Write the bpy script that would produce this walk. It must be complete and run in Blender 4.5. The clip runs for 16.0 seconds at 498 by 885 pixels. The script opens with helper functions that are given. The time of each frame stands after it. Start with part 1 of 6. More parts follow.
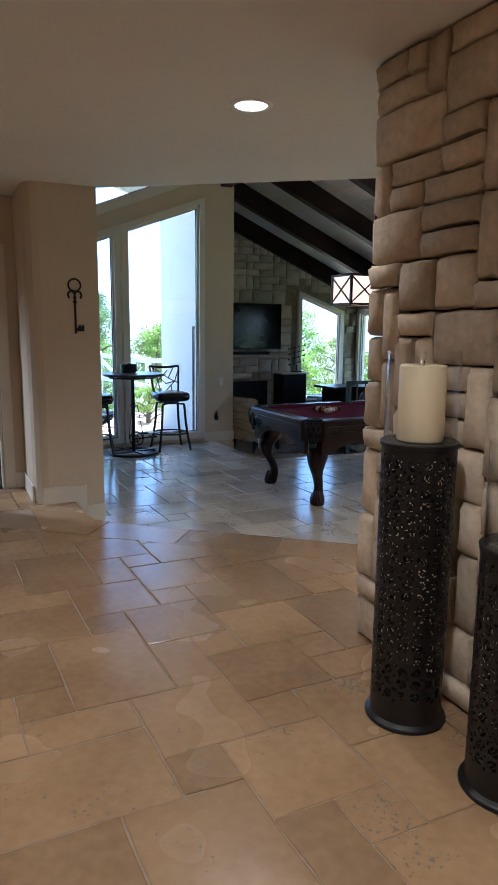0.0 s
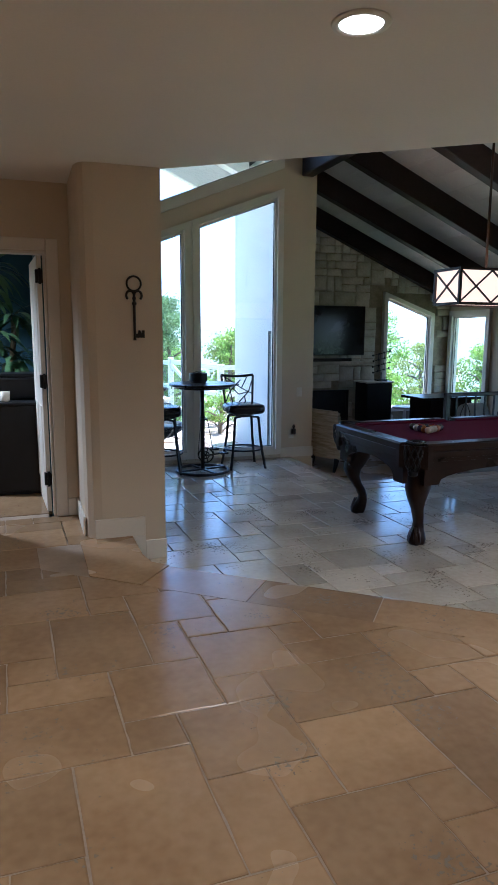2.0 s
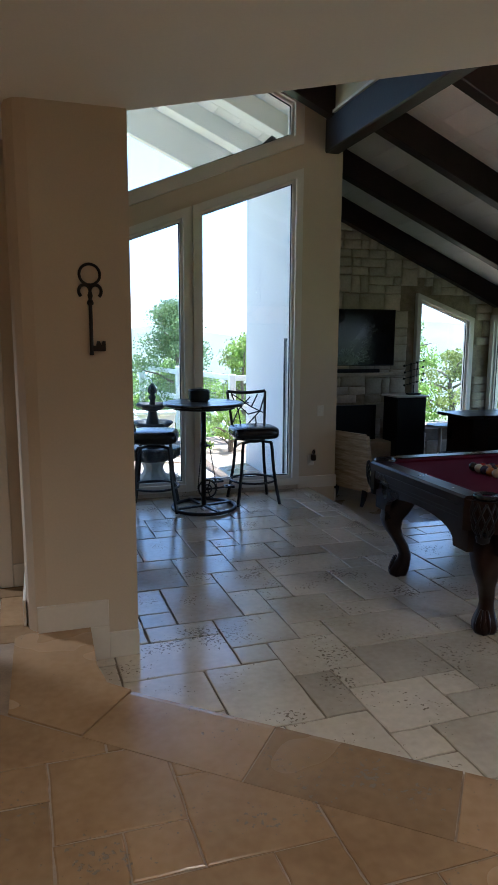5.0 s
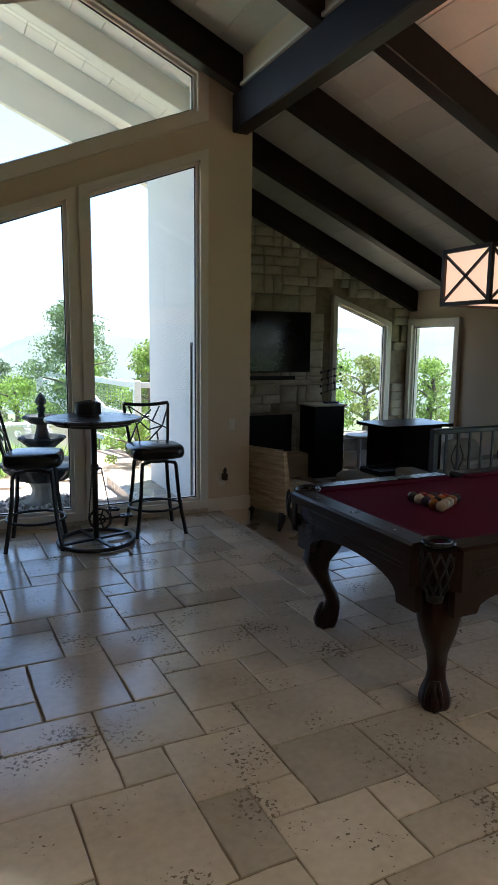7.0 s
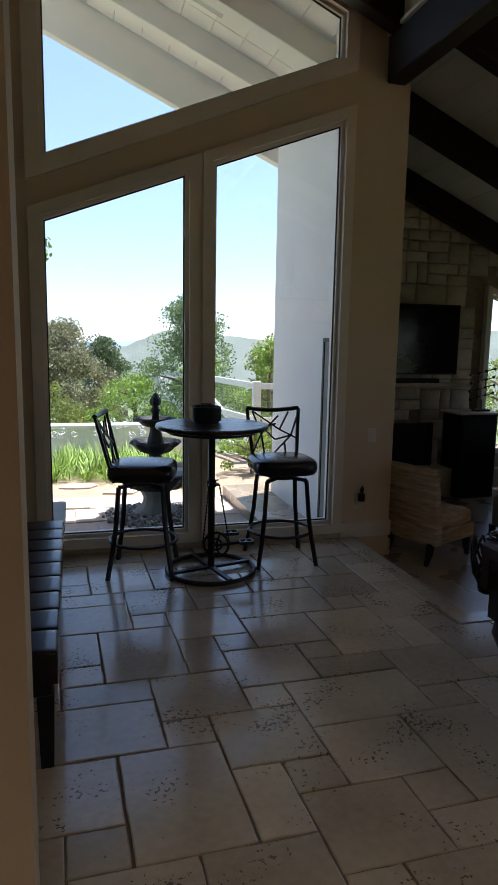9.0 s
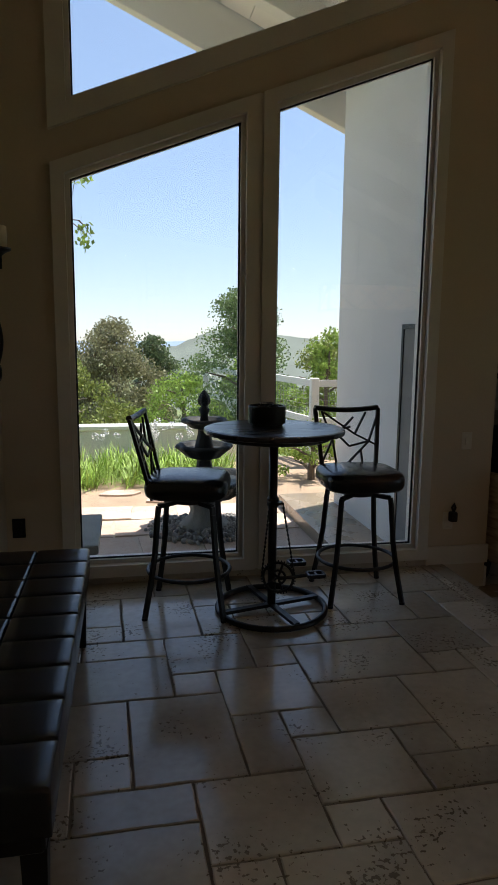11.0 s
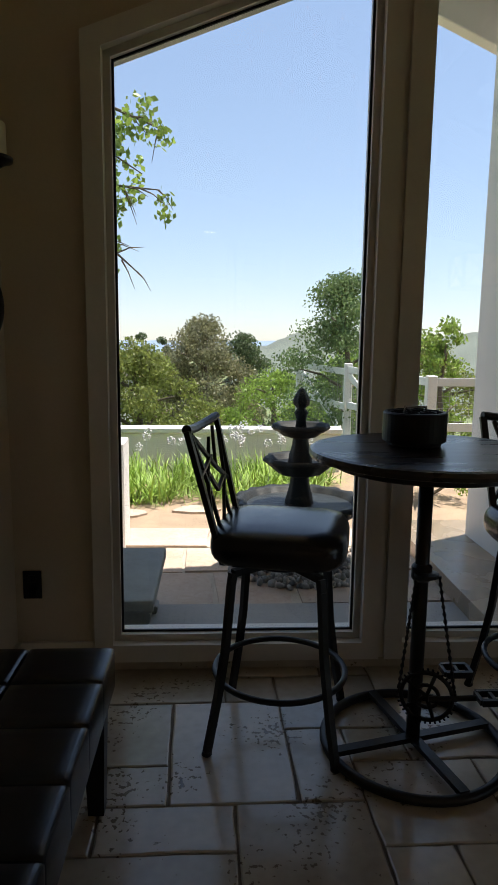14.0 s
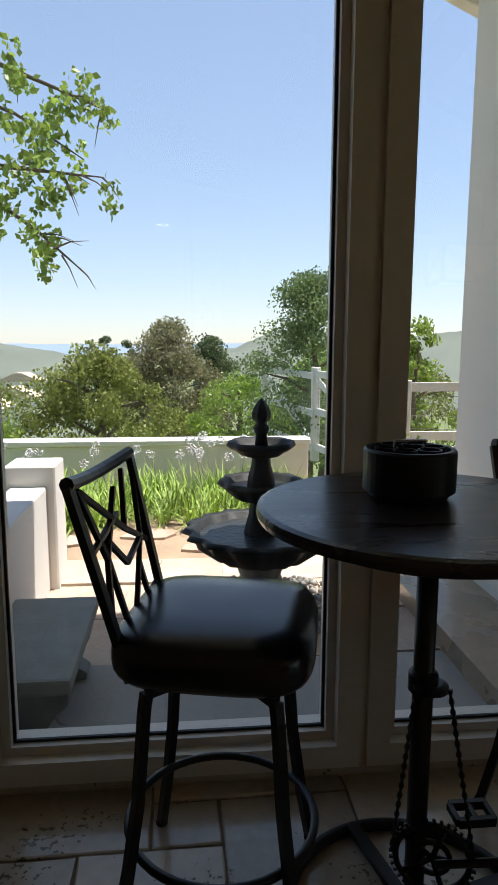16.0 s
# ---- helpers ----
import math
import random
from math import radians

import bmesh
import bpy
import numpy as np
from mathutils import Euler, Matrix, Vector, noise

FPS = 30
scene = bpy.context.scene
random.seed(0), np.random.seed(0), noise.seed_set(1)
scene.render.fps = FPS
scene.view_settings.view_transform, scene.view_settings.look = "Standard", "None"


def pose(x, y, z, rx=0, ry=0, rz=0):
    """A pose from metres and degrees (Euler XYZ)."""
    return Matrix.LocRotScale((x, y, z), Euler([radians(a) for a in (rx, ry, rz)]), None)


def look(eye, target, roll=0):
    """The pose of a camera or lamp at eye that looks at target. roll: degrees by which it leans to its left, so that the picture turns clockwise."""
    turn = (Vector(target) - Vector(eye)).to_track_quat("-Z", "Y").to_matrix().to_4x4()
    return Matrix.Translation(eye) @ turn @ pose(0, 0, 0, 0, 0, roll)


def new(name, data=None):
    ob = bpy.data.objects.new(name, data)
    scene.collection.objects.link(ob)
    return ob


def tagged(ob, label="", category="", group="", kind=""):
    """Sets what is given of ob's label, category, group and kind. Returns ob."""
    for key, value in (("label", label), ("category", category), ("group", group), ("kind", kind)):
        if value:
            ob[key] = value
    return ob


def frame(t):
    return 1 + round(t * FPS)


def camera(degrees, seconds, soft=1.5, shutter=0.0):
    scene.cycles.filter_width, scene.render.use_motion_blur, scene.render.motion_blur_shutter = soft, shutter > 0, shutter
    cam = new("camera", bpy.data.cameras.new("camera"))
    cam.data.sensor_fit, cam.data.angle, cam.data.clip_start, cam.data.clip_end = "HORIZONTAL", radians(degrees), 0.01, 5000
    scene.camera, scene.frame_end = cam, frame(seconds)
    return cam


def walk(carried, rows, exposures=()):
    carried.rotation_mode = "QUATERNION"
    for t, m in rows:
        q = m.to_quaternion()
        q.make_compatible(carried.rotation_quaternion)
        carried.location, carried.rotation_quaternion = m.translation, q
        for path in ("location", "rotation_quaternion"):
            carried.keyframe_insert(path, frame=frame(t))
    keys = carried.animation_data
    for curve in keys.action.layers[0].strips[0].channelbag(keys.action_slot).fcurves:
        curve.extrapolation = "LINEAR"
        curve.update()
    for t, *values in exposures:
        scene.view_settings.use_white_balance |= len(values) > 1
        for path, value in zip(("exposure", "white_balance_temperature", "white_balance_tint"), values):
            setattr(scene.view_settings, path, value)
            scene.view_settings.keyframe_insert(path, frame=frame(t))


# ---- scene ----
cam = camera(41.9, 16.0, soft=1.0)
PATH = [
    (0, (0.18, 0.325, 1.61), (1.029, 2.103, 1.268), 0.6),
    (0.5, (0.21, 0.486, 1.606), (0.934, 2.319, 1.266), 0.6),
    (1, (0.266, 0.708, 1.609), (0.955, 2.555, 1.271), 0.5),
    (1.5, (0.361, 0.945, 1.609), (1.036, 2.798, 1.274), 0.4),
    (2, (0.465, 1.182, 1.614), (1.11, 3.046, 1.284), 0.3),
    (2.5, (0.499, 1.42, 1.631), (1.088, 3.302, 1.3), 0.4),
    (3, (0.569, 1.651, 1.619), (1.142, 3.538, 1.291), 0.4),
    (3.2, (0.62, 1.761, 1.614), (1.186, 3.651, 1.288), 0.3),
    (5.3, (1.031, 2.548, 1.649), (1.644, 4.426, 1.337), 0.3),
    (5.5, (1.076, 2.617, 1.629), (1.74, 4.479, 1.324), 0.4),
    (6, (1.149, 2.786, 1.639), (1.912, 4.609, 1.331), 0.6),
    (6.5, (1.23, 3.009, 1.638), (2.06, 4.803, 1.332), 0.5),
    (7, (1.341, 3.229, 1.647), (2.181, 5.019, 1.346), 0.6),
    (7.5, (1.394, 3.453, 1.633), (2.231, 5.244, 1.333), 0.7),
    (8, (1.445, 3.695, 1.614), (2.273, 5.49, 1.313), 0.8),
    (8.5, (1.502, 3.967, 1.6), (2.238, 5.801, 1.295), 0.8),
    (9, (1.509, 4.184, 1.596), (2.028, 6.092, 1.293), 1.0),
    (9.5, (1.522, 4.427, 1.588), (1.942, 6.358, 1.284), 1.0),
    (11.8, (1.685, 5.4, 1.381), (2.053, 7.341, 1.072), 0.7),
    (12, (1.696, 5.491, 1.351), (2.058, 7.433, 1.039), 0.9),
    (12.5, (1.676, 5.741, 1.361), (1.903, 7.703, 1.048), 1.0),
    (13, (1.678, 5.988, 1.369), (1.821, 7.958, 1.059), 0.7),
    (13.5, (1.715, 6.236, 1.375), (1.834, 8.208, 1.064), 0.6),
    (14, (1.73, 6.456, 1.387), (1.834, 8.429, 1.076), 0.7),
    (14.5, (1.743, 6.684, 1.394), (1.827, 8.658, 1.087), 0.5),
    (15, (1.779, 6.862, 1.394), (1.854, 8.837, 1.086), 0.3),
    (15.5, (1.845, 7.019, 1.407), (1.934, 8.994, 1.103), 0.2),
    (16, (1.883, 7.156, 1.395), (2.079, 9.123, 1.092), 0.2),
]
walk(cam, [(t, look(eye, target, roll)) for t, eye, target, roll in PATH],
     [(0, 2.76, 4650, 10), (2, 2.68, 4550, 9), (5, 2.36, 4900, 9), (7.5, 2.08, 5600, 10), (8.2, 1.80, 5700, 12), (9.2, 1.36, 5800, 14), (12, 1.02, 6400, 12), (16, 0.97, 6450, 12)])

# ---- world and lights ----
SUN_TO = Vector((0.30, 0.16, 1.0)).normalized()
world = bpy.data.worlds.new("sky")
scene.world = world
world.use_nodes = True
wt = world.node_tree
wt.nodes.clear()
sky = wt.nodes.new("ShaderNodeTexSky")
sky.sky_type = 'NISHITA'
sky.sun_disc = False
sky.sun_elevation = math.asin(SUN_TO.z)
sky.sun_rotation = math.atan2(SUN_TO.x, SUN_TO.y)
sky.air_density = 1.0
sky.ozone_density = 2.5
sky.dust_density = 0.1
bg = wt.nodes.new("ShaderNodeBackground")
bg.inputs[1].default_value = 0.165
wo = wt.nodes.new("ShaderNodeOutputWorld")
soften = wt.nodes.new("ShaderNodeGamma")
soften.inputs[1].default_value = 0.6
haze = wt.nodes.new("ShaderNodeMix")
haze.data_type, haze.blend_type = 'RGBA', 'MULTIPLY'
haze.inputs[0].default_value = 1.0
haze.inputs[7].default_value = (0.94, 1.0, 1.08, 1)
wt.links.new(sky.outputs[0], soften.inputs[0])
wt.links.new(soften.outputs[0], haze.inputs[6])
wt.links.new(haze.outputs[2], bg.inputs[0])
wt.links.new(bg.outputs[0], wo.inputs[0])

sun_data = bpy.data.lights.new("sun", 'SUN')
sun_data.energy = 4.4
sun_data.angle = radians(0.53)
sun_data.color = (1.0, 0.95, 0.86)
sun = new("sun", sun_data)
sun.matrix_world = look(SUN_TO * 60, (0, 0, 0))


def spot_lamp(x, y, z, watts, size=130, colour=(1.0, 0.80, 0.56)):
    d = bpy.data.lights.new("recessed_bulb", 'SPOT')
    d.energy, d.spot_size, d.spot_blend, d.shadow_soft_size = watts, radians(size), 0.6, 0.06
    d.color = colour
    o = new("recessed_bulb", d)
    o.matrix_world = look((x, y, z), (x, y, 0), 0)
    return o


# ---- mesh helpers ----
def obj(name, bm, mat, parent=None, label="", smooth=False):
    me = bpy.data.meshes.new(name)
    bmesh.ops.recalc_face_normals(bm, faces=bm.faces)
    bm.to_mesh(me)
    bm.free()
    if smooth:
        for p in me.polygons:
            p.use_smooth = True
    if mat:
        me.materials.append(mat)
    o = new(name, me)
    if parent:
        o.parent = parent
    if label:
        o["label"] = label
    return o


def part(name, bm, mat, parent, label="", smooth=False):
    return obj(name, bm, mat, parent, label, smooth)


def thing(name, m, label, category, group=""):
    o = new(name)
    o.matrix_world = m if isinstance(m, Matrix) else pose(*m)
    return tagged(o, label, category, group)


def structure(name, bm, mat, label, category, smooth=False):
    return tagged(obj(name, bm, mat, None, "", smooth), label, category, "", "structure")


def B():
    return bmesh.new()


def box(bm, x0, y0, z0, x1, y1, z1, bevel=0.0, seg=1, m=None):
    r = bmesh.ops.create_cube(bm, size=1.0)
    vs = r["verts"]
    for v in vs:
        v.co = Vector((x0 + (v.co.x + .5) * (x1 - x0), y0 + (v.co.y + .5) * (y1 - y0), z0 + (v.co.z + .5) * (z1 - z0)))
    if bevel > 0:
        es = list({e for v in vs for e in v.link_edges})
        r = bmesh.ops.bevel(bm, geom=es, offset=bevel, segments=seg, profile=0.6, affect='EDGES')
        vs = list({v for f in r["faces"] for v in f.verts} | {v for v in vs if v.is_valid})
    if m is not None:
        for v in vs:
            v.co = m @ v.co
    return vs


def prism(bm, pts, d, axis=2, a=0.0):
    """A polygon swept along an axis from a to d; pts are the other two coordinates in order."""
    def put(p, h):
        c = list(p)
        c.insert(axis, h)
        return bm.verts.new(c)
    lo = [put(p, a) for p in pts]
    hi = [put(p, d) for p in pts]
    n = len(pts)
    bm.faces.new(lo)
    bm.faces.new(hi)
    for i in range(n):
        bm.faces.new((lo[i], lo[(i + 1) % n], hi[(i + 1) % n], hi[i]))
    return lo + hi


def lathe(bm, prof, n=32, cx=0.0, cy=0.0, wave=None):
    """prof: (radius, height) rows. wave: function of (angle, row) that scales the radius."""
    rings = []
    for k, (r, z) in enumerate(prof):
        ring = []
        for i in range(n):
            a = 2 * math.pi * i / n
            q = r * (wave(a, k) if wave else 1.0)
            ring.append(bm.verts.new((cx + q * math.cos(a), cy + q * math.sin(a), z)))
        rings.append(ring)
    for a, b in zip(rings, rings[1:]):
        for i in range(n):
            bm.faces.new((a[i], a[(i + 1) % n], b[(i + 1) % n], b[i]))
    if prof[0][0] > 1e-5:
        bm.faces.new(rings[0][::-1])
    if prof[-1][0] > 1e-5:
        bm.faces.new(rings[-1])
    return rings


def tube(bm, pts, r, n=8, closed=False, taper=None):
    pts = [Vector(p) for p in pts]
    rings = []
    N = len(pts)
    up = None
    for i, p in enumerate(pts):
        if closed:
            d = pts[(i + 1) % N] - pts[i - 1]
        else:
            d = pts[min(i + 1, N - 1)] - pts[max(i - 1, 0)]
        d.normalize()
        if up is None:
            up = d.orthogonal().normalized()
        else:
            up = (up - d * up.dot(d))
            up = up.normalized() if up.length > 1e-4 else d.orthogonal().normalized()
        side = d.cross(up)
        q = r * (taper[i] if taper else 1.0)
        rings.append([bm.verts.new(p + (up * math.cos(2 * math.pi * k / n) + side * math.sin(2 * math.pi * k / n)) * q) for k in range(n)])
    pairs = list(zip(rings, rings[1:])) + ([(rings[-1], rings[0])] if closed else [])
    for a, b in pairs:
        for k in range(n):
            bm.faces.new((a[k], a[(k + 1) % n], b[(k + 1) % n], b[k]))
    if not closed:
        bm.faces.new(rings[0][::-1])
        bm.faces.new(rings[-1])


def bar(bm, p, q, w, h, up=(0, 0, 1)):
    """A square bar from p to q, w wide and h high."""
    p, q = Vector(p), Vector(q)
    d = (q - p)
    L = d.length
    d.normalize()
    u = Vector(up)
    if abs(u.dot(d)) > 0.98:
        u = Vector((0, 1, 0))
    s = d.cross(u).normalized()
    u = s.cross(d)
    vs = []
    for e in (p, q):
        for a, b in ((-1, -1), (1, -1), (1, 1), (-1, 1)):
            vs.append(bm.verts.new(e + s * (a * w / 2) + u * (b * h / 2)))
    for f in ((0, 1, 2, 3), (7, 6, 5, 4), (0, 4, 5, 1), (1, 5, 6, 2), (2, 6, 7, 3), (3, 7, 4, 0)):
        bm.faces.new([vs[i] for i in f])


def ring_path(r, z, n=40, cx=0.0, cy=0.0):
    return [(cx + r * math.cos(2 * math.pi * i / n), cy + r * math.sin(2 * math.pi * i / n), z) for i in range(n)]


def cushion(bm, sx, sy, h, z0, n=14, puff=0.35, power=4.0):
    """A padded block, sx by sy by h, with swollen sides."""
    rows = []
    m = 10
    for j in range(m + 1):
        f = j / m
        zz = z0 + h * f
        s = (1 - abs(2 * f - 1) ** power) ** (1 / power) if 0 < f < 1 else 0.0
        s = 1 - puff * 0.5 * (1 - s)
        rows.append((s, zz))
    rings = []
    k = 4 * n
    for s, zz in rows:
        ring = []
        for i in range(k):
            a = 2 * math.pi * i / k
            c, d = math.cos(a), math.sin(a)
            e = 0.46
            x = math.copysign(abs(c) ** e, c) * sx / 2 * s
            y = math.copysign(abs(d) ** e, d) * sy / 2 * s
            ring.append(bm.verts.new((x, y, zz)))
        rings.append(ring)
    for a, b in zip(rings, rings[1:]):
        for i in range(k):
            bm.faces.new((a[i], a[(i + 1) % k], b[(i + 1) % k], b[i]))
    for ring, zz, sg in ((rings[0], z0 - h * .02, -1), (rings[-1], z0 + h * 1.05, 1)):
        inner = [bm.verts.new((v.co.x * .55, v.co.y * .55, zz)) for v in ring]
        for i in range(k):
            bm.faces.new((ring[i], ring[(i + 1) % k], inner[(i + 1) % k], inner[i]))
        bm.faces.new(inner)


# ---- materials ----
def mat(name, col, rough=0.6, metal=0.0, var=0.12, scale=6.0, fine=60.0, bump=0.1, bscale=None, spec=0.5, col2=None, island=0.0, coords="Object", rvar=0.1, stretch=(1, 1, 1)):
    """Colour with two scales of variation, roughness and relief."""
    m = bpy.data.materials.new(name)
    m.use_nodes = True
    t = m.node_tree
    N, L = t.nodes, t.links
    b = N["Principled BSDF"]
    b.inputs["Metallic"].default_value = metal
    b.inputs["Specular IOR Level"].default_value = spec
    tc = N.new("ShaderNodeTexCoord")
    mp = N.new("ShaderNodeMapping")
    mp.inputs["Scale"].default_value = stretch
    L.new(tc.outputs[coords], mp.inputs[0])
    n1 = N.new("ShaderNodeTexNoise")
    n1.inputs["Scale"].default_value = scale
    n1.inputs["Detail"].default_value = 5
    n2 = N.new("ShaderNodeTexNoise")
    n2.inputs["Scale"].default_value = fine
    n2.inputs["Detail"].default_value = 4
    L.new(mp.outputs[0], n1.inputs[0])
    L.new(mp.outputs[0], n2.inputs[0])
    ad = N.new("ShaderNodeMath")
    ad.operation = 'ADD'
    mu = N.new("ShaderNodeMath")
    mu.operation = 'MULTIPLY'
    mu.inputs[1].default_value = 0.45
    L.new(n2.outputs[0], mu.inputs[0])
    L.new(n1.outputs[0], ad.inputs[0])
    L.new(mu.outputs[0], ad.inputs[1])
    rp = N.new("ShaderNodeValToRGB")
    rp.color_ramp.elements[0].position = 0.45
    rp.color_ramp.elements[1].position = 1.0
    c2 = col2 or tuple(c * (1 + var) for c in col)
    c1 = tuple(c * (1 - var) for c in col)
    rp.color_ramp.elements[0].color = (*c1, 1)
    rp.color_ramp.elements[1].color = (*c2, 1)
    L.new(ad.outputs[0], rp.inputs[0])
    out = rp.outputs[0]
    if island > 0:
        oi = N.new("ShaderNodeObjectInfo")
        ge = N.new("ShaderNodeNewGeometry")
        aa = N.new("ShaderNodeMath")
        aa.operation = 'ADD'
        L.new(oi.outputs["Random"], aa.inputs[0])
        L.new(ge.outputs["Random Per Island"], aa.inputs[1])
        fr = N.new("ShaderNodeMath")
        fr.operation = 'FRACT'
        L.new(aa.outputs[0], fr.inputs[0])
        mr = N.new("ShaderNodeMapRange")
        mr.inputs[3].default_value = 1 - island
        mr.inputs[4].default_value = 1 + island
        L.new(fr.outputs[0], mr.inputs[0])
        hs = N.new("ShaderNodeHueSaturation")
        L.new(mr.outputs[0], hs.inputs["Value"])
        L.new(out, hs.inputs["Color"])
        out = hs.outputs[0]
    L.new(out, b.inputs["Base Color"])
    rr = N.new("ShaderNodeMapRange")
    rr.inputs[3].default_value = max(0.02, rough - rvar)
    rr.inputs[4].default_value = min(1, rough + rvar)
    L.new(n1.outputs[0], rr.inputs[0])
    L.new(rr.outputs[0], b.inputs["Roughness"])
    if bump > 0:
        bp = N.new("ShaderNodeBump")
        bp.inputs["Strength"].default_value = bump
        bp.inputs["Distance"].default_value = 0.01
        L.new(ad.outputs[0], bp.inputs["Height"])
        L.new(bp.outputs[0], b.inputs["Normal"])
    return m


def travertine(name, c1, c2, rough, pits):
    """Honed travertine: soft clouding, pale veins, small dark pits."""
    m = mat(name, c1, rough, 0, 0.1, 2.2, 26, 0.05, col2=c2, island=0.19, rvar=0.06, coords="Object")
    t = m.node_tree
    N, L = t.nodes, t.links
    b = N["Principled BSDF"]
    for n in N:
        if n.type == 'VALTORGB':
            n.color_ramp.elements[0].position = 0.40
            n.color_ramp.elements[1].position = 1.05
        if n.type == 'TEX_NOISE':
            n.inputs["Detail"].default_value = 1.5
    geo = N.new("ShaderNodeNewGeometry")
    vo = N.new("ShaderNodeTexNoise")
    vo.inputs["Scale"].default_value = 55
    vo.inputs["Detail"].default_value = 2
    big = N.new("ShaderNodeTexNoise")
    big.inputs["Scale"].default_value = 3.2
    L.new(geo.outputs["Position"], vo.inputs[0])
    L.new(geo.outputs["Position"], big.inputs[0])
    # the clouding also runs through the whole floor, not tile by tile
    for n in N:
        if n.type == 'MAPPING':
            L.new(geo.outputs["Position"], n.inputs[0])
    s = N.new("ShaderNodeMath")
    s.operation = 'MULTIPLY_ADD'
    s.inputs[1].default_value = 0.9
    L.new(big.outputs[0], s.inputs[0])
    L.new(vo.outputs[0], s.inputs[2])
    r = N.new("ShaderNodeMapRange")
    r.inputs[1].default_value = 0.93 - pits
    r.inputs[2].default_value = 0.97 - pits
    L.new(s.outputs[0], r.inputs[0])
    mx = N.new("ShaderNodeMix")
    mx.data_type = 'RGBA'
    old = b.inputs["Base Color"].links[0].from_socket
    L.new(r.outputs[0], mx.inputs[0])
    L.new(old, mx.inputs[6])
    mx.inputs[7].default_value = (0.21, 0.165, 0.115, 1)
    L.new(mx.outputs[2], b.inputs["Base Color"])
    bp = N.new("ShaderNodeBump")
    bp.invert = True
    bp.inputs["Strength"].default_value = 0.5
    bp.inputs["Distance"].default_value = 0.004
    L.new(r.outputs[0], bp.inputs["Height"])
    L.new(b.inputs["Normal"].links[0].from_socket, bp.inputs["Normal"])
    L.new(bp.outputs[0], b.inputs["Normal"])
    return m


def glow(name, col, power):
    m = bpy.data.materials.new(name)
    m.use_nodes = True
    b = m.node_tree.nodes["Principled BSDF"]
    b.inputs["Base Color"].default_value = (*col, 1)
    b.inputs["Emission Color"].default_value = (*col, 1)
    b.inputs["Emission Strength"].default_value = power
    return m


def clear_glass(name, tint=(1, 1, 1), gloss=0.02):
    m = bpy.data.materials.new(name)
    m.use_nodes = True
    t = m.node_tree
    N, L = t.nodes, t.links
    N.remove(N["Principled BSDF"])
    tr = N.new("ShaderNodeBsdfTransparent")
    tr.inputs[0].default_value = (*tint, 1)
    gl = N.new("ShaderNodeBsdfGlossy")
    gl.inputs["Roughness"].default_value = gloss
    lw = N.new("ShaderNodeLayerWeight")
    pw = N.new("ShaderNodeMath")
    pw.operation = 'POWER'
    pw.inputs[1].default_value = 5.0
    L.new(lw.outputs["Facing"], pw.inputs[0])
    fr = N.new("ShaderNodeMath")
    fr.operation = 'MULTIPLY_ADD'
    fr.inputs[1].default_value = 0.9
    fr.inputs[2].default_value = 0.03
    L.new(pw.outputs[0], fr.inputs[0])
    mx = N.new("ShaderNodeMixShader")
    L.new(fr.outputs[0], mx.inputs[0])
    L.new(tr.outputs[0], mx.inputs[1])
    L.new(gl.outputs[0], mx.inputs[2])
    L.new(mx.outputs[0], N["Material Output"].inputs[0])
    return m


M_WALL = mat("cream_wall_paint", (0.62, 0.52, 0.385), 0.75, 0, 0.05, 1.5, 90, 0.12, spec=0.3)
M_CEIL = mat("ceiling_paint", (0.76, 0.71, 0.64), 0.8, 0, 0.04, 1.2, 70, 0.10, spec=0.25)
M_TRIM = mat("white_trim_paint", (0.72, 0.66, 0.56), 0.45, 0, 0.05, 3, 50, 0.04)
M_VINYL = mat("white_window_frame", (0.72, 0.67, 0.59), 0.4, 0, 0.05, 4, 60, 0.03)
M_BOARD = mat("white_ceiling_boards", (0.60, 0.58, 0.53), 0.6, 0, 0.08, 2, 40, 0.06, island=0.06)
M_BEAM = mat("dark_stained_beam", (0.015, 0.009, 0.007), 0.45, 0, 0.5, 3, 30, 0.25, spec=0.22)
# one travertine throughout; warm lamplight and pale daylight are put into its two colours
M_TILE_UP = travertine("travertine_lamplit", (0.262, 0.156, 0.074), (0.362, 0.235, 0.122), 0.26, -0.27)
M_TILE_LOW = travertine("travertine_daylit", (0.46, 0.39, 0.295), (0.62, 0.545, 0.435), 0.16, -0.215)
M_GROUT_UP = mat("pale_grout", (0.30, 0.22, 0.15), 0.85, 0, 0.25, 8, 80, 0.2)
M_GROUT = mat("grout", (0.20, 0.15, 0.10), 0.85, 0, 0.25, 8, 80, 0.2)
M_SUNKEN = mat("brown_tile", (0.30, 0.235, 0.165), 0.28, 0, 0.25, 2.5, 30, 0.08)
M_STONE = mat("tan_ashlar", (0.50, 0.385, 0.255), 0.85, 0, 0.25, 5, 34, 0.7, col2=(0.66, 0.54, 0.39), island=0.22)
M_STONE_B = mat("grey_ashlar", (0.46, 0.39, 0.29), 0.85, 0, 0.25, 4, 26, 0.6, col2=(0.60, 0.53, 0.42), island=0.16)
M_MORTAR = mat("mortar_shadow", (0.10, 0.075, 0.05), 0.95, 0, 0.3, 10, 80, 0.3)
M_EXT = mat("white_stucco", (0.72, 0.70, 0.66), 0.85, 0, 0.05, 2, 120, 0.25)
M_PANE = clear_glass("window_pane")
M_GASKET = mat("black_rubber", (0.012, 0.012, 0.012), 0.6, 0, 0.2, 9, 60, 0.03)
M_IRON = mat("black_iron", (0.012, 0.011, 0.011), 0.42, 0.2, 0.3, 20, 120, 0.08)
